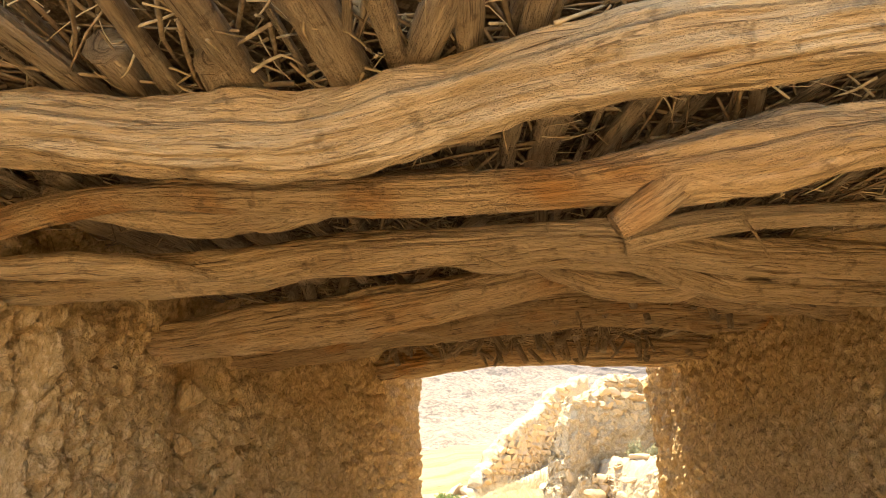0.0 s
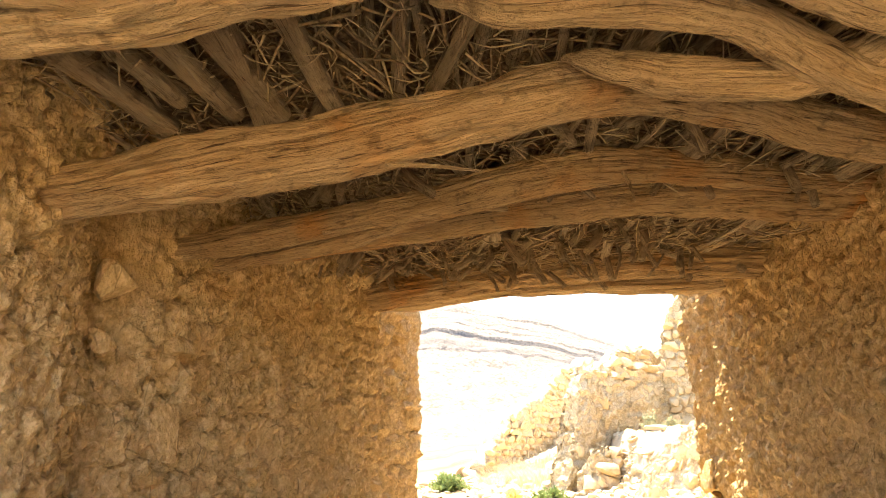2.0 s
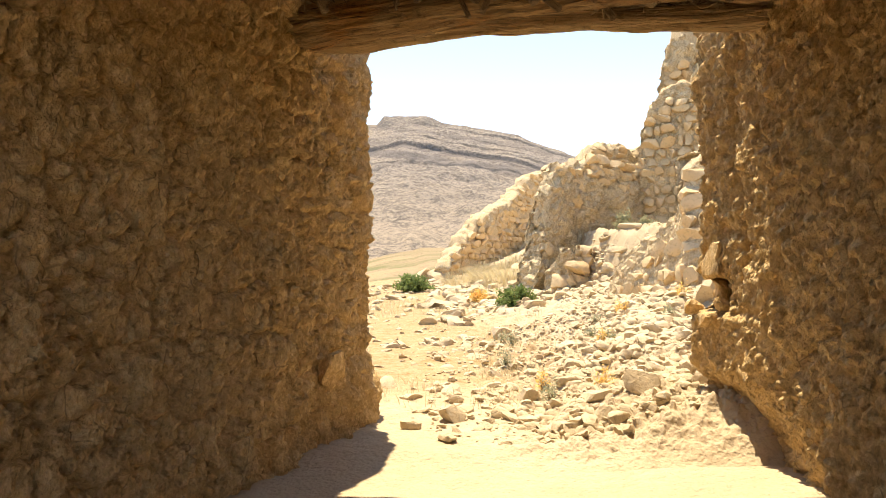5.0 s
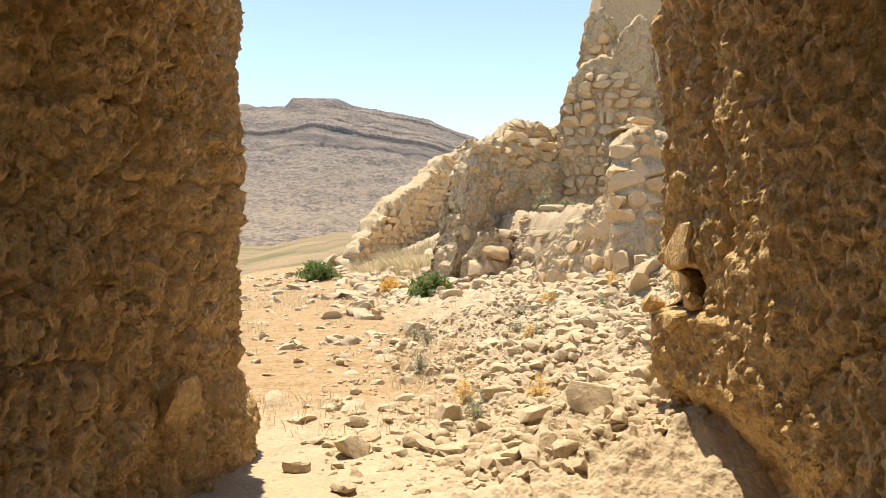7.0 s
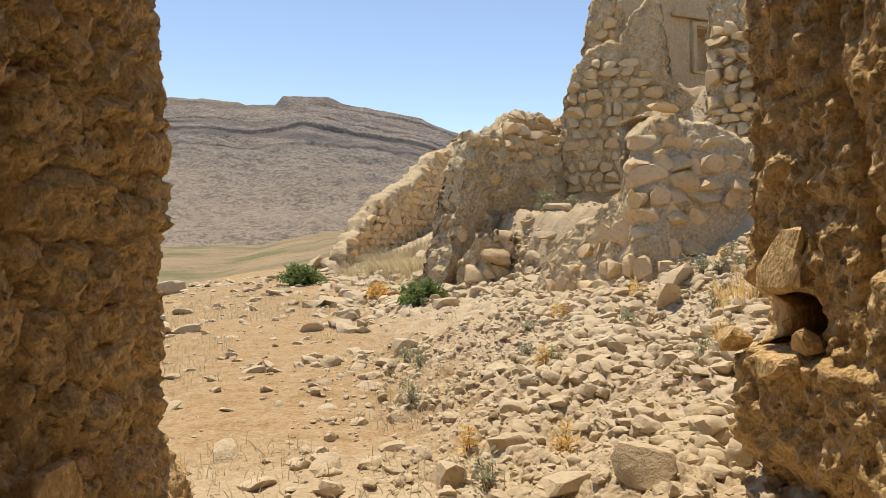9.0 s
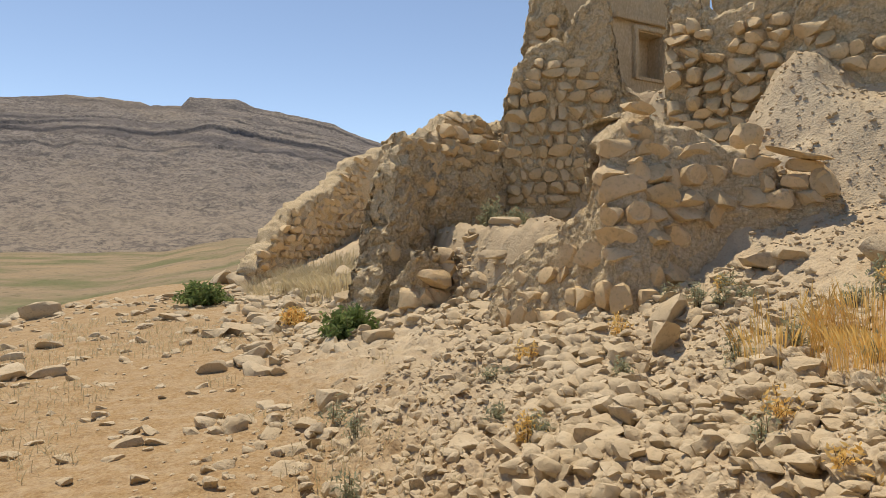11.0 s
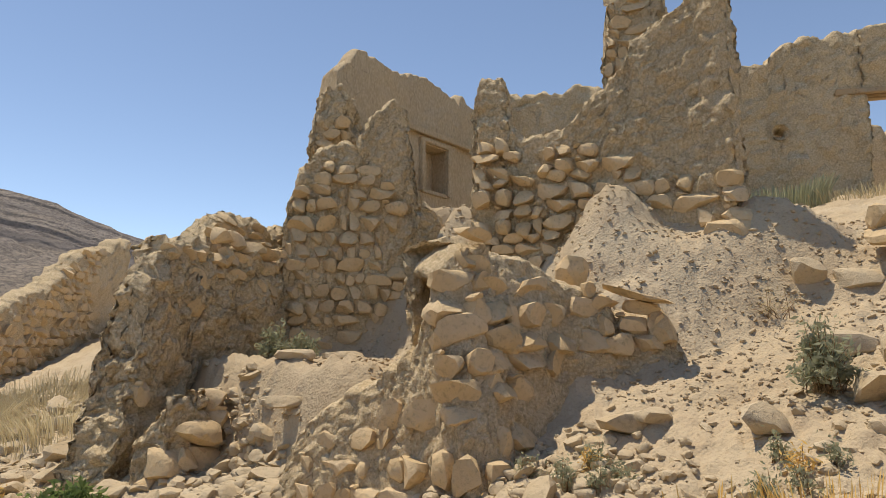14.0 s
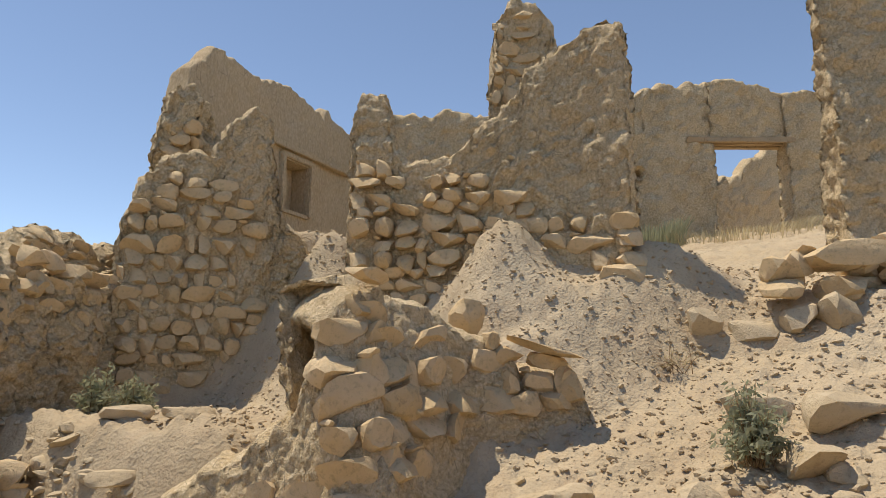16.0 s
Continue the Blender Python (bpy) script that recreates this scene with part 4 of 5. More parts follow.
wall_d, at_d = ragged_wall("ruined_wall", [(4.5, 15.03), (5.2, 14.64), (6.0, 14.2), (6.7, 13.8)], 0.5, BASE,
                           [(0, 3.3), (0.08, 3.65), (0.2, 4.05), (0.38, 4.36), (0.95, 4.5), (1.08, 4.8), (1.2, 5.02), (1.45, 5.15), (1.6, 5.0), (1.68, 4.6), (1.76, 3.9), (2.1, 3.4), (2.5, 2.9)], RUIN, 0.038, (0.06, 0.06, 0.03), seed=35, jag=0.11)
tagged(wall_d, "tall broken stone wall with a leaning top", "wall", "ruined walls on the slope", "thing")
courses(wall_d, at_d, 0.0, 1.3, lambda q, b, t: b + 0.3, lambda q, b, t: min(t - 0.02, 4.25 - 0.5 * max(0, q - 0.7)), 0.19, 0.25, 0.36, 0.05)
courses(wall_d, at_d, 1.3, 2.5, lambda q, b, t: b + 0.3, lambda q, b, t: 2.95, 0.18, 0.24, 0.36, 0.05)

wall_e2, at_e = ragged_wall("ruined_wall", [(5.62, 12.65), (6.2, 11.5), (6.60, 10.6), (6.70, 10.02)], 0.42, BASE,
                            [(0, 4.6), (0.12, 4.95), (0.38, 4.9), (0.5, 4.3), (0.65, 4.05), (1.2, 4.2), (1.6, 4.6), (2.0, 5.1), (2.5, 5.38), (2.85, 5.3), (3.0, 5.05)], RUIN, 0.04, seed=37, jag=0.1, batter=0.04, relief=(0.05, 0.045, 0.026))
tagged(wall_e2, "rubble-stone wall with a tall plastered mud pier", "wall", "ruined walls on the slope", "thing")
courses(wall_e2, at_e, 0.02, 1.75, lambda q, b, t: b + 0.25, lambda q, b, t: min(t - 0.15, 4.1 - 0.1 * q), 0.155, 0.25, 0.38, 0.04)
courses(wall_e2, at_e, 1.7, 3.0, lambda q, b, t: b + 0.3, lambda q, b, t: b + 0.75, 0.2, 0.3, 0.25, 0.15)
one_stone(wall_e2, 6.66, 10.12, 2.83, 0.27, 0.16, 0.15, -1.36)

stack, at_k = ragged_wall("ruined_wall", [(7.15, 11.82), (7.7, 11.05)], 0.4, 2.9, [(0, 5.3), (0.1, 6.1), (0.25, 6.45), (0.6, 6.4), (0.75, 6.1), (0.94, 5.6)], RUIN, 0.05, seed=47, jag=0.12)
tagged(stack, "narrow stump of stone wall standing behind the pier", "wall", "ruined walls on the slope", "thing")
courses(stack, at_k, 0.0, 0.35, lambda q, b, t: 4.6, lambda q, b, t: t - 0.05, 0.16, 0.24, 0.3, 0.15)

wall_a, at_a = ragged_wall("ruined_wall", [(1.2, 21.6), (2.4, 23.4), (4.6, 26.6), (6.2, 29.0)], 0.6, BASE,
                           [(0, 0.9), (0.4, 1.3), (1.0, 1.8), (2.2, 2.5), (3.5, 2.9), (4.6, 3.5), (6.1, 4.2), (9.0, 5.0)], RUIN, 0.07, seed=41, jag=0.18)
tagged(wall_a, "low crumbling stone wall stepping down the hill", "wall", "ruined walls on the slope", "thing")
courses(wall_a, at_a, 0.0, 6.5, lambda q, b, t: b + 0.25, lambda q, b, t: t + 0.06, 0.2, 0.32, 0.34, 0.22)

pillar, at_p = ragged_wall("mud_pillar", [(7.62, 8.36), (8.2, 7.5)], 0.5, 2.5, [(0, 6.2), (1.2, 6.6)], RUIN, 0.035, (0.06, 0.05, 0.018), seed=43, batter=0.05)
tagged(pillar, "tall pillar of rough plastered mud on a stone footing", "pillar", kind="thing")
for i in range(22):
    q = rng.uniform(-0.35, 1.0)
    x, y = 7.15 + 0.55 * q + rng.uniform(-0.25, 0.3), 8.6 - 0.8 * q + rng.uniform(-0.1, 0.1)
    w = rng.uniform(0.09, 0.2)
    one_stone(pillar, x, y, gh(x, y) + rng.uniform(0.0, 0.35), w * 1.3, w, w * 0.75, rng.uniform(0, 3))
one_stone(pillar, 7.15, 8.38, 2.92, 0.34, 0.22, 0.15, -0.9)

# house wall with plaster, cornice and niche
wall_t, at_t = ragged_wall("ruined_wall", [(5.6, 15.67), (9.6, 16.50)], 0.4, 2.4,
                           [(0, 5.6), (0.06, 6.08), (0.3, 6.25), (0.52, 6.55), (0.7, 6.5), (1.27, 6.43), (2.1, 6.6), (2.94, 6.48), (3.09, 6.35), (3.25, 6.58), (3.83, 6.38), (4.2, 6.35)], SMOOTH_PLASTER, 0.04, (0.05, 0.014, 0.006), seed=39, jag=0.09)
tagged(wall_t, "smooth-plastered mud house wall with a broken top", "wall", "ruined walls on the slope", "thing")


flank, at_f = ragged_wall("ruined_wall", [(5.08, 15.5), (5.5, 15.28), (6.0, 15.38)], 0.45, 2.6, [(0, 4.6), (0.1, 5.2), (0.22, 5.55), (0.45, 5.7), (0.62, 5.62), (0.8, 5.4), (0.95, 5.0)], RUIN, 0.04, (0.08, 0.08, 0.035), seed=51, jag=0.2)
tagged(flank, "eroded mud flank of the plastered house wall", "wall", "ruined walls on the slope", "thing")
courses(flank, at_f, 0.0, 0.5, lambda q, b, t: 3.6, lambda q, b, t: t - 0.5, 0.16, 0.24, 0.3, 0.3)


def drop_faces(ob, test):
    """Opens a wall where test(centre) holds."""
    bm = bmesh.new()
    bm.from_mesh(ob.data)
    bmesh.ops.delete(bm, geom=[f for f in bm.faces if test(f.calc_center_median())], context="FACES")
    bm.to_mesh(ob.data)
    bm.free()


def box_bm(*boxes, bevel=0.0):
    """One mesh of boxes, each (centre, half sizes)."""
    bm = bmesh.new()
    for c, h in boxes:
        bmesh.ops.create_cube(bm, size=2.0, matrix=Matrix.LocRotScale(c, None, h))
    if bevel:
        bmesh.ops.bevel(bm, geom=bm.edges, offset=bevel, segments=2, affect="EDGES")
    return bm


def bm_part(name, bm, material, parent, m=None, label="", rough=0.0, seed=0):
    me = bpy.data.meshes.new(name)
    if rough:
        bmesh.ops.subdivide_edges(bm, edges=bm.edges, cuts=3, use_grid_fill=True)
        for w in bm.verts:
            p = np.array([w.co[:]])
            w.co += Vector([float(fbm(p, 0.15, 2, seed + i)[0]) * rough for i in range(3)])
    bm.to_mesh(me)
    bm.free()
    me.materials.append(material)
    ob = part(name, me, parent, label)
    if m:
        ob.matrix_local = m
    return ob


T_ORG, T_YAW = (5.15, 15.575), math.degrees(math.atan2(0.91, 4.45))
TM = pose(T_ORG[0], T_ORG[1], 0, 0, 0, T_YAW)
TI = TM.inverted()


def in_niche(c):
    q = TI @ Vector(c)
    return 2.52 < q.x < 3.16 and 4.52 < q.z < 5.34 and q.y < 0.2


drop_faces(wall_t, in_niche)
bm_part("niche", box_bm(((2.84, 0.36, 4.93), (0.36, 0.03, 0.46)), ((2.49, 0.17, 4.93), (0.03, 0.2, 0.46)), ((3.19, 0.17, 4.93), (0.03, 0.2, 0.46)), ((2.84, 0.17, 5.37), (0.36, 0.2, 0.03)), ((2.84, 0.17, 4.49), (0.36, 0.2, 0.03))), SMOOTH_PLASTER, wall_t, TM, "plastered recess")
bm_part("niche_frame", box_bm(((2.47, -0.03, 4.93), (0.05, 0.05, 0.46)), ((3.21, -0.03, 4.93), (0.05, 0.05, 0.46)), ((2.84, -0.03, 5.40), (0.42, 0.05, 0.045)), bevel=0.012), SMOOTH_PLASTER, wall_t, TM, rough=0.02, seed=3)
bm_part("cornice", box_bm(((3.15, -0.04, 5.55), (1.2, 0.06, 0.045)), bevel=0.012), SMOOTH_PLASTER, wall_t, TM, rough=0.02, seed=5)

# far house wall: two stretches and the masonry above its doorway
G_A, G_D = np.array([9.55, 16.68]), np.array([0.6, -0.8])


def g_line(a, b):
    return [tuple(G_A + G_D * a), tuple(G_A + G_D * b)]


wall_g, at_g = ragged_wall("house_wall", g_line(0.2, 7.08), 0.5, 3.4, [(0, 6.7), (0.8, 6.84), (2.4, 6.85), (3.6, 6.8), (5.1, 7.0), (5.6, 7.3), (6.3, 7.5), (6.88, 7.54)], RUIN, 0.06, seed=45, jag=0.12)
tagged(wall_g, "mud-plastered house wall with a doorway and a small round hole", "wall", kind="thing")
right_g, _g = ragged_wall("wall_end", g_line(8.5, 9.9), 0.5, 3.6, [(0, 7.28), (0.6, 7.3), (1.4, 7.3)], RUIN, 0.06, seed=46, jag=0.1)
over_g, _g = ragged_wall("wall_over_door", g_line(7.04, 8.54), 0.5, 6.36, [(0, 7.54), (0.5, 7.56), (1.4, 7.26)], RUIN, 0.06, seed=48, jag=0.1)
right_g.parent = over_g.parent = wall_g
GM = pose(G_A[0], G_A[1], 0, 0, 0, math.degrees(math.atan2(G_D[1], G_D[0])))
bm_part("door_lintel", box_bm(((7.7, 0.02, 6.36), (1.12, 0.05, 0.045)), ((7.75, 0.2, 6.35), (1.0, 0.06, 0.04)), ((7.75, 0.4, 6.35), (1.0, 0.06, 0.04)), bevel=0.01), STICK, wall_g, GM, "weathered grey wooden lintel", 0.03, 9)
GI = GM.inverted()
HOLE_S, HOLE_Z, HOLE_R = 5.6, 5.67, 0.10


def in_hole(c):
    q = GI @ Vector(c)
    return math.hypot(q.x - HOLE_S, q.z - HOLE_Z) < HOLE_R


drop_faces(wall_g, in_hole)
ang = np.linspace(0, 2 * np.pi, 24, endpoint=False)
lv = np.array([[HOLE_S + r * math.cos(a), yy, HOLE_Z + r * math.sin(a)] for yy, r in ((-0.05, 0.15), (0.03, 0.10), (0.25, 0.075), (0.47, 0.10), (0.55, 0.15)) for a in ang])
lining = part("hole_lining", mesh_of("hole_lining", lv, grid_faces(5, 24, True)[:, ::-1], RUIN), wall_g)
lining.matrix_local = GM

wall_h, at_h = ragged_wall("ruined_wall", [(16.5, 15.5), (21.5, 9.0)], 0.6, 3.8, [(0, 7.6), (1.5, 8.4), (2.5, 7.3), (3.2, 6.9), (4.5, 7.0), (5.2, 7.9), (8, 8.2)], RUIN, 0.1, seed=49, jag=0.35)
tagged(wall_h, "broken mud wall in the yard beyond the doorway", "wall", "ruined walls on the slope", "thing")

# ---- fallen stones ----
FALLEN = "fallen stones on the slope"


def rock(x, y, sx, sy, sz, yaw=0.0, tilt=0.0, sink=0.3, label="pale angular fallen stone", z=None, nod=0.0):
    ob = one_stone(None, x, y, (gh(x, y) if z is None else z) + sz * (1 - 2 * sink), sx, sy, sz, yaw, tilt, nod, ROCKS, "rock")
    return tagged(ob, label, "rock", FALLEN, "thing")


tagged(one_stone(None, 5.38, 10.03, 1.90, 0.12, 0.11, 0.16, 0.3, 0.1, 0, WALL_STONES, "prop_stone"), "upright stone under the end of the flat slab", "stone", kind="thing")
slab = one_stone(None, 5.19, 10.16, 2.16, 0.31, 0.17, 0.035, -0.8, 0.25, 0.0, WALL_STONES, "stone_slab")
tagged(slab, "flat dark stone slab capping a gap in the wall", "slab", kind="thing")
tagged(one_stone(None, 3.98, 10.75, 2.60, 0.17, 0.12, 0.05, 0.2, 0.1, 0, WALL_STONES, "cap_stone"), "flat pale stone on top of the wall", "stone", kind="thing")
tagged(one_stone(None, 5.28, 10.9, 2.44, 0.18, 0.15, 0.17, 0.5, 0.5, 0.2, WALL_STONES, "boulder"), "angular orange-brown boulder behind the wall", "boulder", kind="thing")
for x, y, a, b, c, yw in ((4.5, 9.72, 0.24, 0.13, 0.09, -0.5), (4.55, 9.62, 0.2, 0.12, 0.07, -0.3), (3.55, 9.75, 0.17, 0.12, 0.16, 0.6), (3.3, 9.45, 0.16, 0.1, 0.14, 1.0), (3.0, 9.5, 0.11, 0.09, 0.09, 0.2),
                          (4.65, 8.9, 0.19, 0.14, 0.1, 0.4), (5.75, 8.85, 0.26, 0.18, 0.12, -0.8), (5.6, 8.3, 0.27, 0.18, 0.13, -1.0), (5.2, 8.45, 0.22, 0.16, 0.13, 0.3), (6.72, 9.4, 0.17, 0.14, 0.14, 0.1),
                          (6.78, 9.05, 0.22, 0.13, 0.1, -1.4), (6.86, 8.72, 0.16, 0.15, 0.15, 0.4), (6.9, 8.45, 0.2, 0.16, 0.16, 0.8), (1.95, 12.35, 0.17, 0.12, 0.1, 0.3), (1.22, 10.7, 0.13, 0.11, 0.11, 0.5), (0.32, 12.6, 0.15, 0.1, 0.09, 0.2),
                          (2.15, 13.75, 0.16, 0.1, 0.13, 0.9), (1.05, 22.0, 0.6, 0.35, 0.22, 0.4), (0.4, 22.3, 0.3, 0.2, 0.25, 1.0), (-2.6, 18.6, 0.4, 0.25, 0.2, 0.2), (-3.4, 17.5, 0.3, 0.25, 0.26, 0.5), (0.75, 13.2, 0.2, 0.13, 0.09, 0.2),
                          (1.42, 7.0, 0.15, 0.1, 0.08, 0.3), (1.0, 7.5, 0.13, 0.1, 0.09, 1.2), (1.7, 6.75, 0.13, 0.12, 0.12, 0.4), (0.35, 6.9, 0.1, 0.08, 0.07, 0.7), (1.35, 7.7, 0.16, 0.09, 0.07, 0.1), (0.05, 6.7, 0.09, 0.07, 0.05, 0)):
    rock(x, y, a, b, c, yw, rng.uniform(-0.2, 0.2))
for x, y in ((3.55, 12.85), (3.9, 12.5), (4.1, 12.9), (3.3, 12.3), (3.1, 12.1)):
    rock(x, y, rng.uniform(0.14, 0.3), 0.1, 0.07, rng.uniform(-0.8, 0.3))
for i in range(60):                                   # tumbled blocks west of the ruins
    x, y = rng.uniform(0.6, 2.9), rng.uniform(13.6, 20.5)
    w = rng.uniform(0.08, 0.2)
    rock(x, y, w * 1.4, w, w * 0.6, rng.uniform(0, 3), rng.uniform(-0.3, 0.3))
for i in range(50):
    x, y = rng.uniform(-5.5, 1.2), rng.uniform(12.5, 20.5)
    w = rng.uniform(0.06, 0.17)
    rock(x, y, w * 1.5, w, w * 0.55, rng.uniform(0, 3), rng.uniform(-0.2, 0.2), label="reddish weathered fallen stone")


def scatter(name, label, spots, material, squash=0.7, seed=0, shapes=SHAPES):
    """One mesh of many small stones; spots rows of x, y, size."""
    rnd = np.random.RandomState(seed)
    vs, fs, k = [], [], 0
    z = ground_relief(spots[:, 0], spots[:, 1])
    for (x, y, w), zz in zip(spots, z):
        v, f = shapes[rnd.randint(len(shapes))]
        a = rnd.uniform(0, 6.28)
        sc = np.array([w * rnd.uniform(0.9, 1.5), w, w * squash * rnd.uniform(0.7, 1.2)])
        p = v * sc
        t = rnd.uniform(-0.5, 0.5)
        p = p @ np.array([[math.cos(t), 0, math.sin(t)], [0, 1, 0], [-math.sin(t), 0, math.cos(t)]])
        p = p @ np.array([[math.cos(a), math.sin(a), 0], [-math.sin(a), math.cos(a), 0], [0, 0, 1]])
        vs.append(p + (x, y, zz + 0.08 * sc[2]))
        fs.append(f + k)
        k += len(v)
    me = mesh_of(name, np.vstack(vs), np.vstack(fs), material)
    me.set_sharp_from_angle(angle=0.45 if shapes is SHAPES else 0.75)
    return tagged(new(name, me), label, "rubble", kind="stuff")


def spots(n, x0, x1, y0, y1, w0, w1, keep=lambda x, y: np.ones_like(x, bool), power=2.2):
    x, y = rng.uniform(x0, x1, n), rng.uniform(y0, y1, n)
    ok = keep(x, y)
    w = w0 + (w1 - w0) * rng.rand(n) ** power
    return np.stack([x, y, w], 1)[ok]


def side_c(x, y):
    return (x - C_A[0]) * C_NRM[0] + (y - C_A[1]) * C_NRM[1]


heap = spots(17000, 0.2, 5.2, 6.2, 11.0, 0.008, 0.066, lambda x, y: (side_c(x, y) < -0.05) & (rng.rand(len(x)) < 1.1 - ramp(x, 3.7, 4.5)) & (rng.rand(len(x)) < 0.15 + 0.85 * np.clip((x - 0.4 - 0.25 * (y - 6.2) * 0.6) / 0.9, 0, 1)) & (np.hypot((x - 3.66) / 0.25, (y - 8.1) / 0.4) > 1), 3.0)
heap[:, 2] *= 0.55 + 1.0 * ramp(fbm(np.column_stack([heap[:, :2], np.zeros(len(heap))]), 0.7, 3, 93), -0.5, 0.5)
scatter("clod_heap", "pale mud clods and broken stone covering the slope", heap, PALE_STONE, 0.8, 1, CLODS)
west = spots(2600, -6, 2.4, 6.8, 21, 0.012, 0.10, power=4.0)
scatter("scattered_stones", "small weathered stones lying in dry turf", west, PALE_STONE, 0.55, 2)
tumble = spots(1100, 0.4, 3.2, 12.2, 21, 0.03, 0.15, lambda x, y: x > 0.2 + rng.rand(len(x)) * 1.5, 2.5)
scatter("tumbled_stones", "broken stones heaped below the far wall", tumble, PALE_STONE, 0.65, 3)
edge = spots(800, 2.4, 3.3, 11.4, 13.2, 0.012, 0.09, power=3.0)
scatter("bank_debris", "loose stones and mud crumbs on the bank between the walls", edge, PALE_STONE, 0.7, 6, CLODS)
upper = spots(13000, 3.6, 8.8, 7.6, 14.6, 0.006, 0.030, lambda x, y: (side_c(x, y) > 0.3) | (x > 4.8), 2.5)
scatter("debris", "crumbled mud debris on the slope between the walls", upper, SOIL, 0.7, 4, CLODS)


# ---- brushwood of the ceiling ----
BRUSH = "poles and brushwood laid across the timbers"
pr = np.random.RandomState(21)
for row, y0 in enumerate((0.9, 1.5, 2.5, 3.6, 4.8)):
    x = -1.75
    while x < 2.0:
        r = pr.choice([0.012, 0.018, 0.024, 0.034, 0.05], p=[0.25, 0.3, 0.25, 0.14, 0.06])
        ln = pr.uniform(1.1, 1.7)
        lean = pr.normal(0, 0.22) - 0.12 * x
        ya = max(1.05, y0 + pr.uniform(-0.25, 0.15))
        za = 2.545 + pr.uniform(-0.05, 0.05) + 0.02 * (y0 > 3)
        yb = min(ya + ln, 6.05)
        bend = pr.normal(0, 0.04, 2)
        pts = [(x - lean * 0.5, ya, za), (x + bend[0], (ya + yb) / 2, za + 0.01 + bend[1] * 0.4), (x + lean * 0.5, yb, za + pr.uniform(-0.05, 0.03))]
        path = spline(pts, 14)
        tagged(new("roof_pole", tubes_mesh("roof_pole", [(path, np.linspace(r, r * 0.7, 14), 9, 0.25, int(pr.randint(999)), 0.1)], STICK)), "crooked bark-covered pole laid over the roof timbers", "pole", BRUSH, "thing")
        x += r * 2 + pr.exponential(0.085)


def twigs(n, seed, x0, x1, y0, y1, z0, z1, length, radius, spread, droop):
    rnd = np.random.RandomState(seed)
    out = []
    for i in range(n):
        x, y, z = rnd.uniform(x0, x1), rnd.uniform(y0, y1), rnd.uniform(z0, z1)
        a = rnd.normal(math.pi / 2, spread)
        ln = length * rnd.uniform(0.4, 1.4)
        dz = rnd.normal(0, droop) * ln
        d = np.array([math.cos(a) * ln, math.sin(a) * ln, dz])
        side = np.array([-d[1], d[0], 0]) * rnd.normal(0, 0.1)
        p0 = np.array([x, y, z]) - d / 2
        p0[1], hi = max(p0[1], 1.0), 6.1
        pts = [p0, p0 + d / 2 + side + (0, 0, rnd.normal(0, 0.02)), p0 + d]
        pts[2][1] = min(pts[2][1], hi)
        r = radius * rnd.uniform(0.4, 1.6)
        out.append((spline(pts, 5), np.linspace(r, r * 0.5, 5), 4, 0, 0, 0))
    return out


STRAW = fibre("old_straw", (0.50, 0.36, 0.20), (0.70, 0.55, 0.34))
TWIG = fibre("dry_twigs", (0.22, 0.14, 0.075), (0.50, 0.36, 0.21))
brush = twigs(2600, 1, -1.85, 2.05, 1.15, 6.05, 2.50, 2.66, 0.5, 0.006, 0.7, 0.06)
tagged(new("brushwood", tubes_mesh("brushwood", brush, TWIG)), "dense dry twigs packed under the mud roof", "brushwood", kind="stuff")
straw = twigs(3200, 2, -1.85, 2.05, 1.15, 6.05, 2.47, 2.60, 0.16, 0.0035, 1.2, 0.35)
tagged(new("straw", tubes_mesh("straw", straw, STRAW)), "loose straw and splinters hanging from the ceiling", "straw", kind="stuff")
for x, y, r, ln, lean in ((-0.52, 0.85, 0.042, 0.85, 0.10), (-0.27, 0.8, 0.06, 0.9, 0.16), (-0.13, 0.85, 0.03, 0.8, 0.10), (0.06, 0.85, 0.035, 0.9, 0.05), (0.2, 0.9, 0.03, 1.0, -0.02), (-0.9, 1.0, 0.035, 1.3, 0.25),
                          (-1.15, 2.0, 0.04, 1.2, 0.3), (-0.95, 2.1, 0.045, 1.2, 0.25), (-0.75, 2.2, 0.05, 1.1, 0.2), (-0.5, 2.1, 0.04, 1.2, 0.15), (-1.3, 2.2, 0.05, 1.2, 0.35), (0.3, 1.5, 0.035, 0.8, 0.0), (0.5, 1.4, 0.03, 0.8, -0.1)):
    path = spline([(x - lean * 0.4, y, 2.50), (x, y + ln * 0.5, 2.52), (x + lean * 0.6, y + ln, 2.49)], 40)
    tagged(new("roof_pole", tubes_mesh("roof_pole", [(path, np.linspace(r * 1.05, r * 0.9, 40), 20, 0.25, int(1000 * abs(x)), 0.2)], STICK)), "thick cracked pole laid over the roof timbers", "pole", BRUSH, "thing")
fill, _f = ragged_wall("lintel_packing", [(-0.85, 5.98), (0.7, 5.85), (2.1, 5.62)], 0.16, 2.50, [(0, 2.74), (3.0, 2.74)], RUIN, 0.03, (0.03, 0.03, 0.02), seed=90, jag=0.02)
tagged(fill, "mud and straw packed above the doorway timbers", "packing", kind="thing")
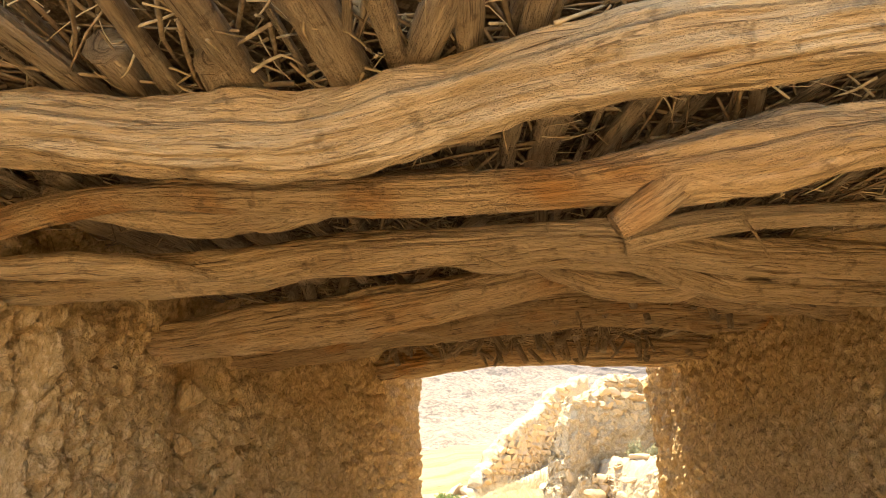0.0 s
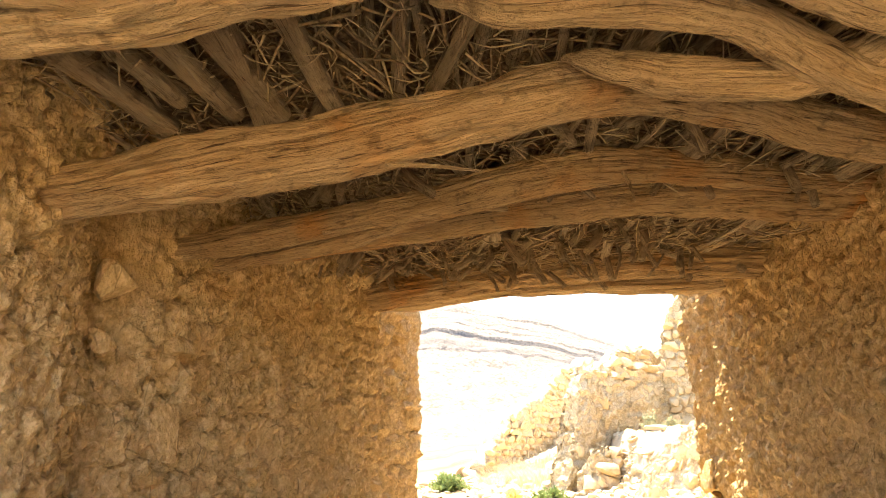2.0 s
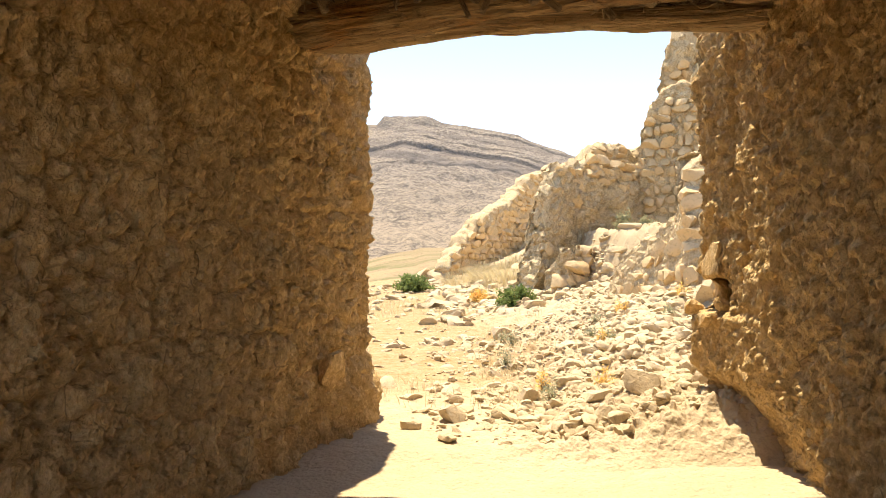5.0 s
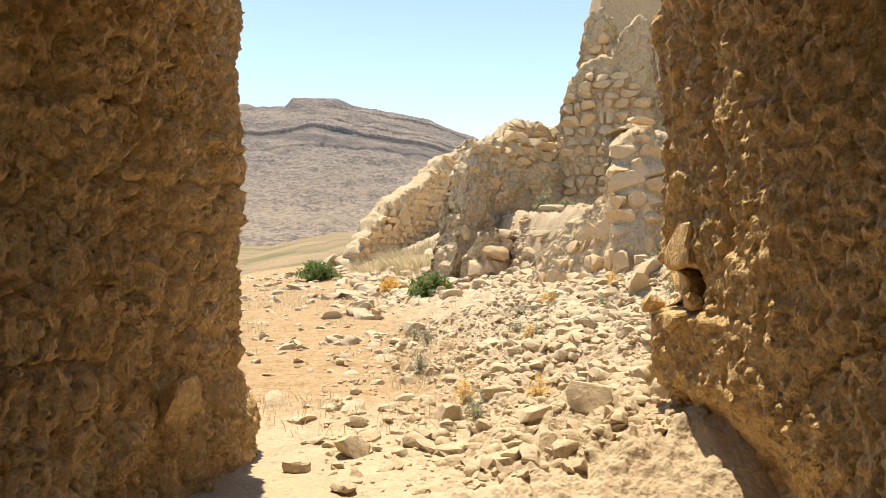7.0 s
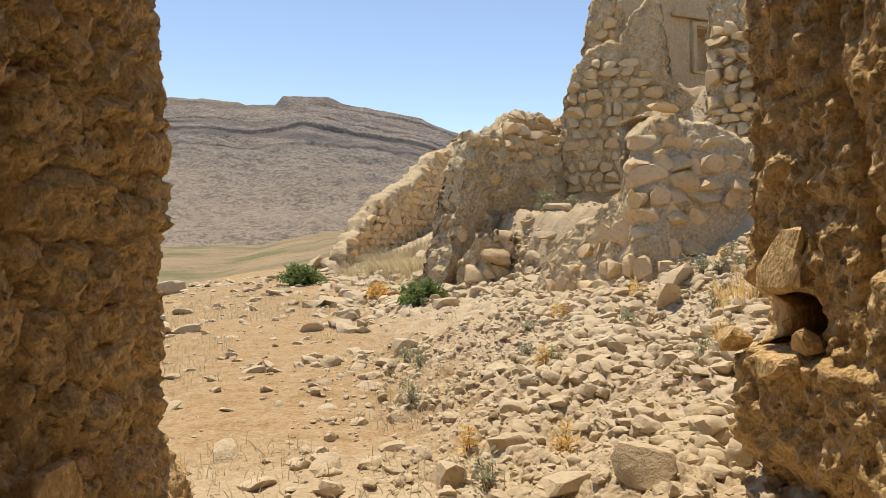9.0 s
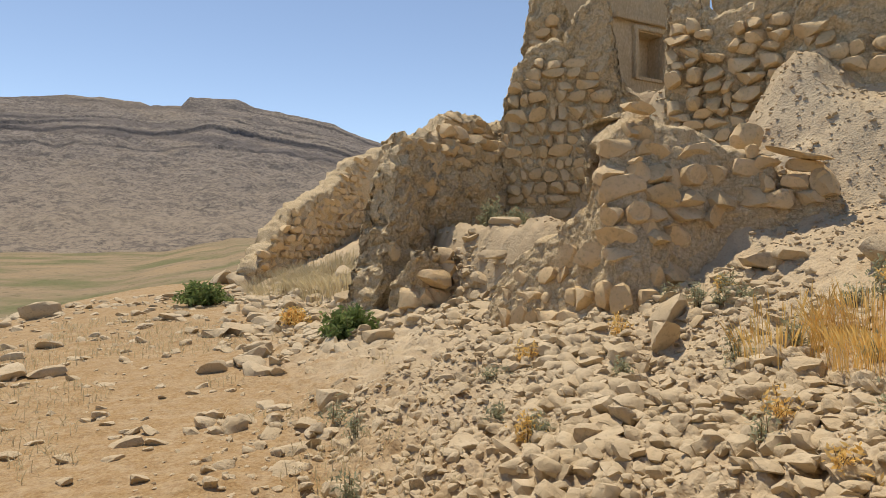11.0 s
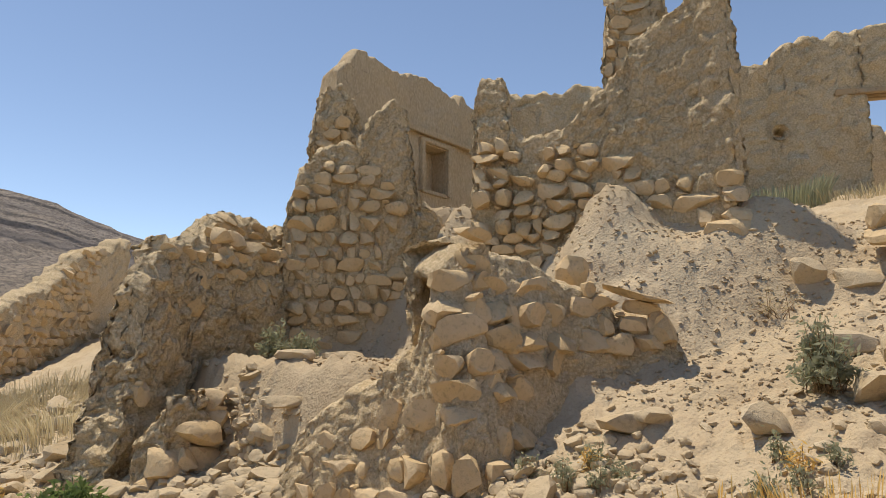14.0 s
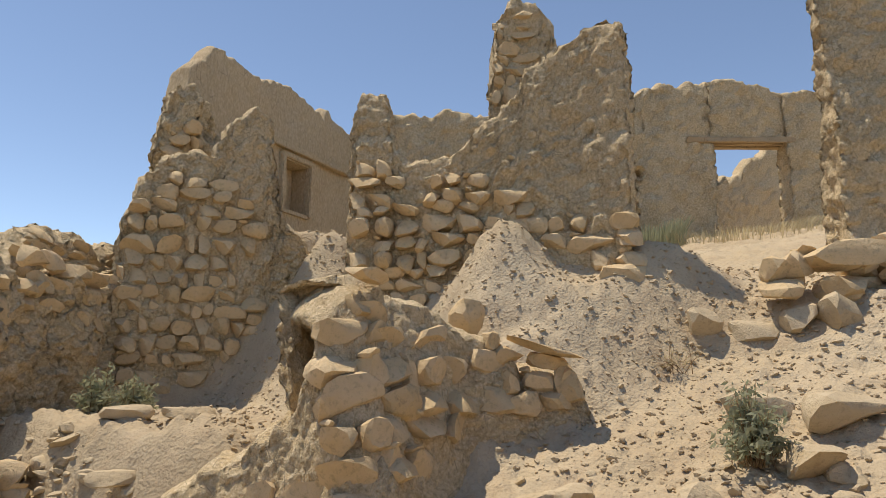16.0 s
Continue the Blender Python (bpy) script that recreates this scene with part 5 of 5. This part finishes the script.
for i in range(130):                                   # cut ends poking down between the last timbers
    y = pr.choice([4.8, 5.1, 5.35, 5.6, 3.95, 3.4]) + pr.uniform(-0.12, 0.12)
    x = pr.uniform(-0.9, 1.9)
    r, ln = pr.uniform(0.011, 0.032), pr.uniform(0.2, 0.38)
    tip = (x + pr.normal(0, 0.07), y - 0.10 + pr.normal(0, 0.04), 2.62 - ln * 0.75)
    tagged(new("stick_end", tubes_mesh("stick_end", [(spline([(x, y + 0.12, 2.66), (x, y, 2.62 - ln * 0.3), tip], 8), np.linspace(r, r * 0.8, 8), 8, 0.2, i, 0.1)], STICK)), "short cut stick poking down from the ceiling", "stick", BRUSH, "thing")

# stones bedded in the room walls
for x, y, z, a, b, c in ((-1.34, 3.66, 1.93, 0.09, 0.06, 0.09), (-1.23, 4.0, 1.35, 0.10, 0.03, 0.13), (-1.36, 3.66, 1.68, 0.06, 0.05, 0.06), (-1.2, 4.02, 1.72, 0.10, 0.05, 0.05), (-0.52, 6.08, 2.16, 0.06, 0.05, 0.08), (-0.42, 6.35, 0.45, 0.11, 0.06, 0.13)):
    one_stone(wall_w, x, y, z, a, b, c, 1.15, 0, 0, MUD_STONES, "bedded_stone")
for x, y, z, a, b, c in ((1.93, 6.27, 0.74, 0.13, 0.06, 0.05), (1.97, 6.33, 1.10, 0.14, 0.05, 0.12), (1.93, 6.55, 0.80, 0.08, 0.08, 0.05), (1.97, 6.2, 0.83, 0.06, 0.05, 0.05)):
    one_stone(wall_e, x, y, z, a, b, c, 1.4, 0.2, 0, MUD_STONES, "bedded_stone")


for a, b, r in (((-1.75, 3.15, 0.83), (-1.22, 3.75, 1.02), 0.022), ((-1.72, 3.1, 0.92), (-1.27, 3.6, 1.05), 0.016)):
    path = spline([a, tuple((i + j) / 2 + 0.02 for i, j in zip(a, b)), b], 20)
    tagged(new("wall_stick", tubes_mesh("wall_stick", [(path, np.full(20, r), 12, 0.2, 5, 0.1)], WOOD)), "pale stick bedded in the mud wall", "stick", "", "thing")
for x, y, z, dx, dz, r in ((-0.75, 2.30, 2.19, 0.16, 0.00, 0.010), (-0.45, 2.22, 2.22, 0.14, 0.02, 0.012), (-0.2, 3.0, 2.15, 0.30, -0.05, 0.010), (0.1, 2.14, 2.24, 0.10, -0.05, 0.012), (0.30, 4.15, 2.42, -0.22, -0.02, 0.014), (-0.55, 3.85, 2.20, 0.22, 0.02, 0.011), (0.72, 3.55, 2.36, 0.02, -0.15, 0.011), (1.0, 2.1, 2.36, 0.04, -0.16, 0.007), (0.35, 2.0, 2.22, -0.12, -0.03, 0.014), (-0.3, 1.74, 2.25, 0.12, -0.02, 0.012)):
    path = spline([(x, y, z), (x + dx * 0.5, y - 0.03, z + dz * 0.4), (x + dx, y - 0.06, z + dz)], 10)
    tagged(new("splinter", tubes_mesh("splinter", [(path, np.linspace(r, r * 0.35, 10), 7, 0.3, 3, 0.2)], WOOD)), "torn wood splinter hanging from a roof timber", "splinter", "", "thing")


# ---- plants ----
GOLD = plant("golden_grass", (0.86, 0.56, 0.18), (0.90, 0.70, 0.32))
DRY = plant("dry_grass", (0.52, 0.43, 0.25), (0.66, 0.57, 0.38))
GREEN = plant("green_leaf", (0.15, 0.22, 0.07), (0.26, 0.32, 0.12))
SAGE = plant("sage_leaf", (0.32, 0.34, 0.22), (0.45, 0.45, 0.31))


def blades(spots_xy, height, width, lean, seed, heads=False):
    """Grass blades: narrow bent strips; rows of x, y."""
    rnd = np.random.RandomState(seed)
    n = len(spots_xy)
    z = ground_relief(spots_xy[:, 0], spots_xy[:, 1])
    h = height * rnd.uniform(0.55, 1.15, n)
    a, b = rnd.uniform(0, 6.28, n), rnd.uniform(0, 6.28, n)
    ln = lean * h * rnd.rand(n)
    v = []
    for t, w in ((0, 1.0), (0.5, 0.8), (0.86, 0.9 if not heads else 1.8), (1.0, 0.15)):
        c = np.stack([spots_xy[:, 0] + np.cos(a) * ln * t * t, spots_xy[:, 1] + np.sin(a) * ln * t * t, z - 0.02 + h * t * (1 - 0.15 * t * lean)], 1)
        o = np.stack([np.cos(b), np.sin(b), np.zeros(n)], 1) * (width * w / 2)
        v += [c - o, c + o]
    v = np.stack(v, 1).reshape(-1, 3)
    k = np.arange(n)[:, None] * 8
    f = np.concatenate([k + np.array([[2 * i, 2 * i + 1, 2 * i + 3, 2 * i + 2]]) for i in range(3)])
    return v, f


def disc(n, cx, cy, rx, ry, seed):
    rnd = np.random.RandomState(seed)
    r, a = np.sqrt(rnd.rand(n)), rnd.uniform(0, 6.28, n)
    return np.stack([cx + rx * r * np.cos(a), cy + ry * r * np.sin(a)], 1)


def tuft(name, label, cx, cy, rx, ry, n, height, material, seed, lean=0.5, width=0.006, heads=False, group=""):
    v, f = blades(disc(n, cx, cy, rx, ry, seed), height, width, lean, seed, heads)
    return tagged(new(name, mesh_of(name, v, f, material)), label, "grass", group, "thing")


def bush(name, label, cx, cy, r, h, n, material, seed, leaf=0.03):
    """Stems from one root with many small leaves."""
    rnd = np.random.RandomState(seed)
    z0 = gh(cx, cy)
    root = new(name)
    root.location = (cx, cy, z0)
    stems, lv, lf, k = [], [], [], 0
    for i in range(n):
        a, e = rnd.uniform(0, 6.28), rnd.uniform(0.15, 1.45)
        ln = rnd.uniform(0.55, 1.1)
        tip = np.array([math.cos(a) * math.cos(e) * r * ln, math.sin(a) * math.cos(e) * r * ln, (0.1 + math.sin(e)) * h * ln])
        base = rnd.normal(0, 0.06 * r / 0.4, 3) * (1, 1, 0) + (math.cos(a) * 0.3 * r * rnd.rand(), math.sin(a) * 0.3 * r * rnd.rand(), 0)
        path = spline([base, base + (tip - base) * 0.5 + (0, 0, 0.1 * h), tip], 6)
        stems.append((path, np.linspace(0.004, 0.0015, 6), 3, 0, 0, 0))
        for t in rnd.uniform(0.25, 1.0, 22):
            c = base + (tip - base) * t + (0, 0, 0.4 * h * t * (1 - t)) + rnd.normal(0, 0.025, 3)
            u = rnd.normal(size=3)
            u /= np.linalg.norm(u)
            w = np.cross(u, rnd.normal(size=3))
            w /= np.linalg.norm(w)
            s1 = leaf * rnd.uniform(0.6, 1.3)
            lv += [c - u * s1, c + w * s1 * 0.35, c + u * s1, c - w * s1 * 0.35]
            lf.append([k, k + 1, k + 2, k + 3])
            k += 4
    part("stalk", tubes_mesh("stalk", stems, TWIG), root)
    part("foliage", mesh_of("foliage", np.array(lv), np.array(lf), material), root)
    return tagged(root, label, "bush", "", "thing")


tuft("golden_grass", "tall golden dry grass clump among the rubble", 3.66, 8.10, 0.28, 0.42, 900, 0.30, GOLD, 1, 0.5, 0.0034, True)
tuft("golden_grass", "thin golden dry grass beside the stones", 3.5, 8.65, 0.25, 0.25, 120, 0.3, GOLD, 2, 0.4, 0.005, True)
tuft("dry_grass", "pale dry grass on the slope below the far wall", 2.5, 17.9, 1.0, 2.4, 3000, 0.42, DRY, 3, 0.8, 0.009)
tuft("dry_grass", "orange dry grass at the foot of the slope", 1.6, 19.2, 0.7, 1.4, 900, 0.34, DRY, 4, 0.8, 0.009)
tuft("dry_grass", "pale dry grass before the house doorway", 12.6, 10.6, 1.0, 1.6, 800, 0.26, DRY, 5, 0.8, 0.010)
tuft("dry_grass", "grey-brown dry grass at the foot of the house wall", 11.9, 11.9, 0.5, 0.8, 900, 0.5, SAGE, 6, 0.5, 0.014)
bush("green_bush", "round green leafy bush among stones", 0.1, 18.1, 0.52, 0.42, 120, GREEN, 1, 0.05)
bush("green_bush", "low green leafy bush beside the ruined wall", 1.75, 12.9, 0.40, 0.34, 110, GREEN, 2, 0.045)
bush("sage_plant", "grey-green sage plant in the gap behind the wall", 3.75, 13.6, 0.22, 0.36, 34, SAGE, 3, 0.03)
bush("sage_plant", "grey-green sage plant in the gap behind the wall", 4.25, 13.9, 0.25, 0.34, 40, SAGE, 4, 0.03)
bush("sage_plant", "grey-green sage plant beside flat stones", 5.15, 8.75, 0.26, 0.42, 60, SAGE, 5, 0.028)
bush("dry_weed", "bare straw-coloured weed on the slope", 6.25, 9.5, 0.25, 0.3, 16, DRY, 6, 0.012)
bush("dry_weed", "rust-brown dry weed among stones", 1.35, 14.6, 0.25, 0.2, 40, GOLD, 7, 0.03)
for i in range(34):
    x, y = rng.uniform(0.9, 4.4), rng.uniform(7.2, 10.2)
    if side_c(x, y) < -0.2:
        bush("weed", "small pale green weed growing between clods", x, y, rng.uniform(0.06, 0.12), rng.uniform(0.08, 0.2), 7, SAGE if rng.rand() < 0.7 else GOLD, 50 + i, 0.018)
turf = np.vstack([np.stack([rng.uniform(-6, 1.9, 15000), rng.uniform(7.2, 17, 15000)], 1), np.stack([rng.uniform(0.2, 2.6, 1500), rng.uniform(8, 12.5, 1500)], 1)])
turf = turf[(fbm(np.column_stack([turf, np.zeros(len(turf))]), 1.3, 3, 91) > -0.1) & (turf[:, 0] < 0.9 + 0.12 * (turf[:, 1] - 7) + 0.6 * rng.rand(len(turf)))]
tv, tf = blades(turf, 0.11, 0.006, 0.9, 9)
tagged(new("dry_turf", mesh_of("dry_turf", tv, tf, DRY)), "short straw-coloured turf on the flat ground", "grass", kind="stuff")
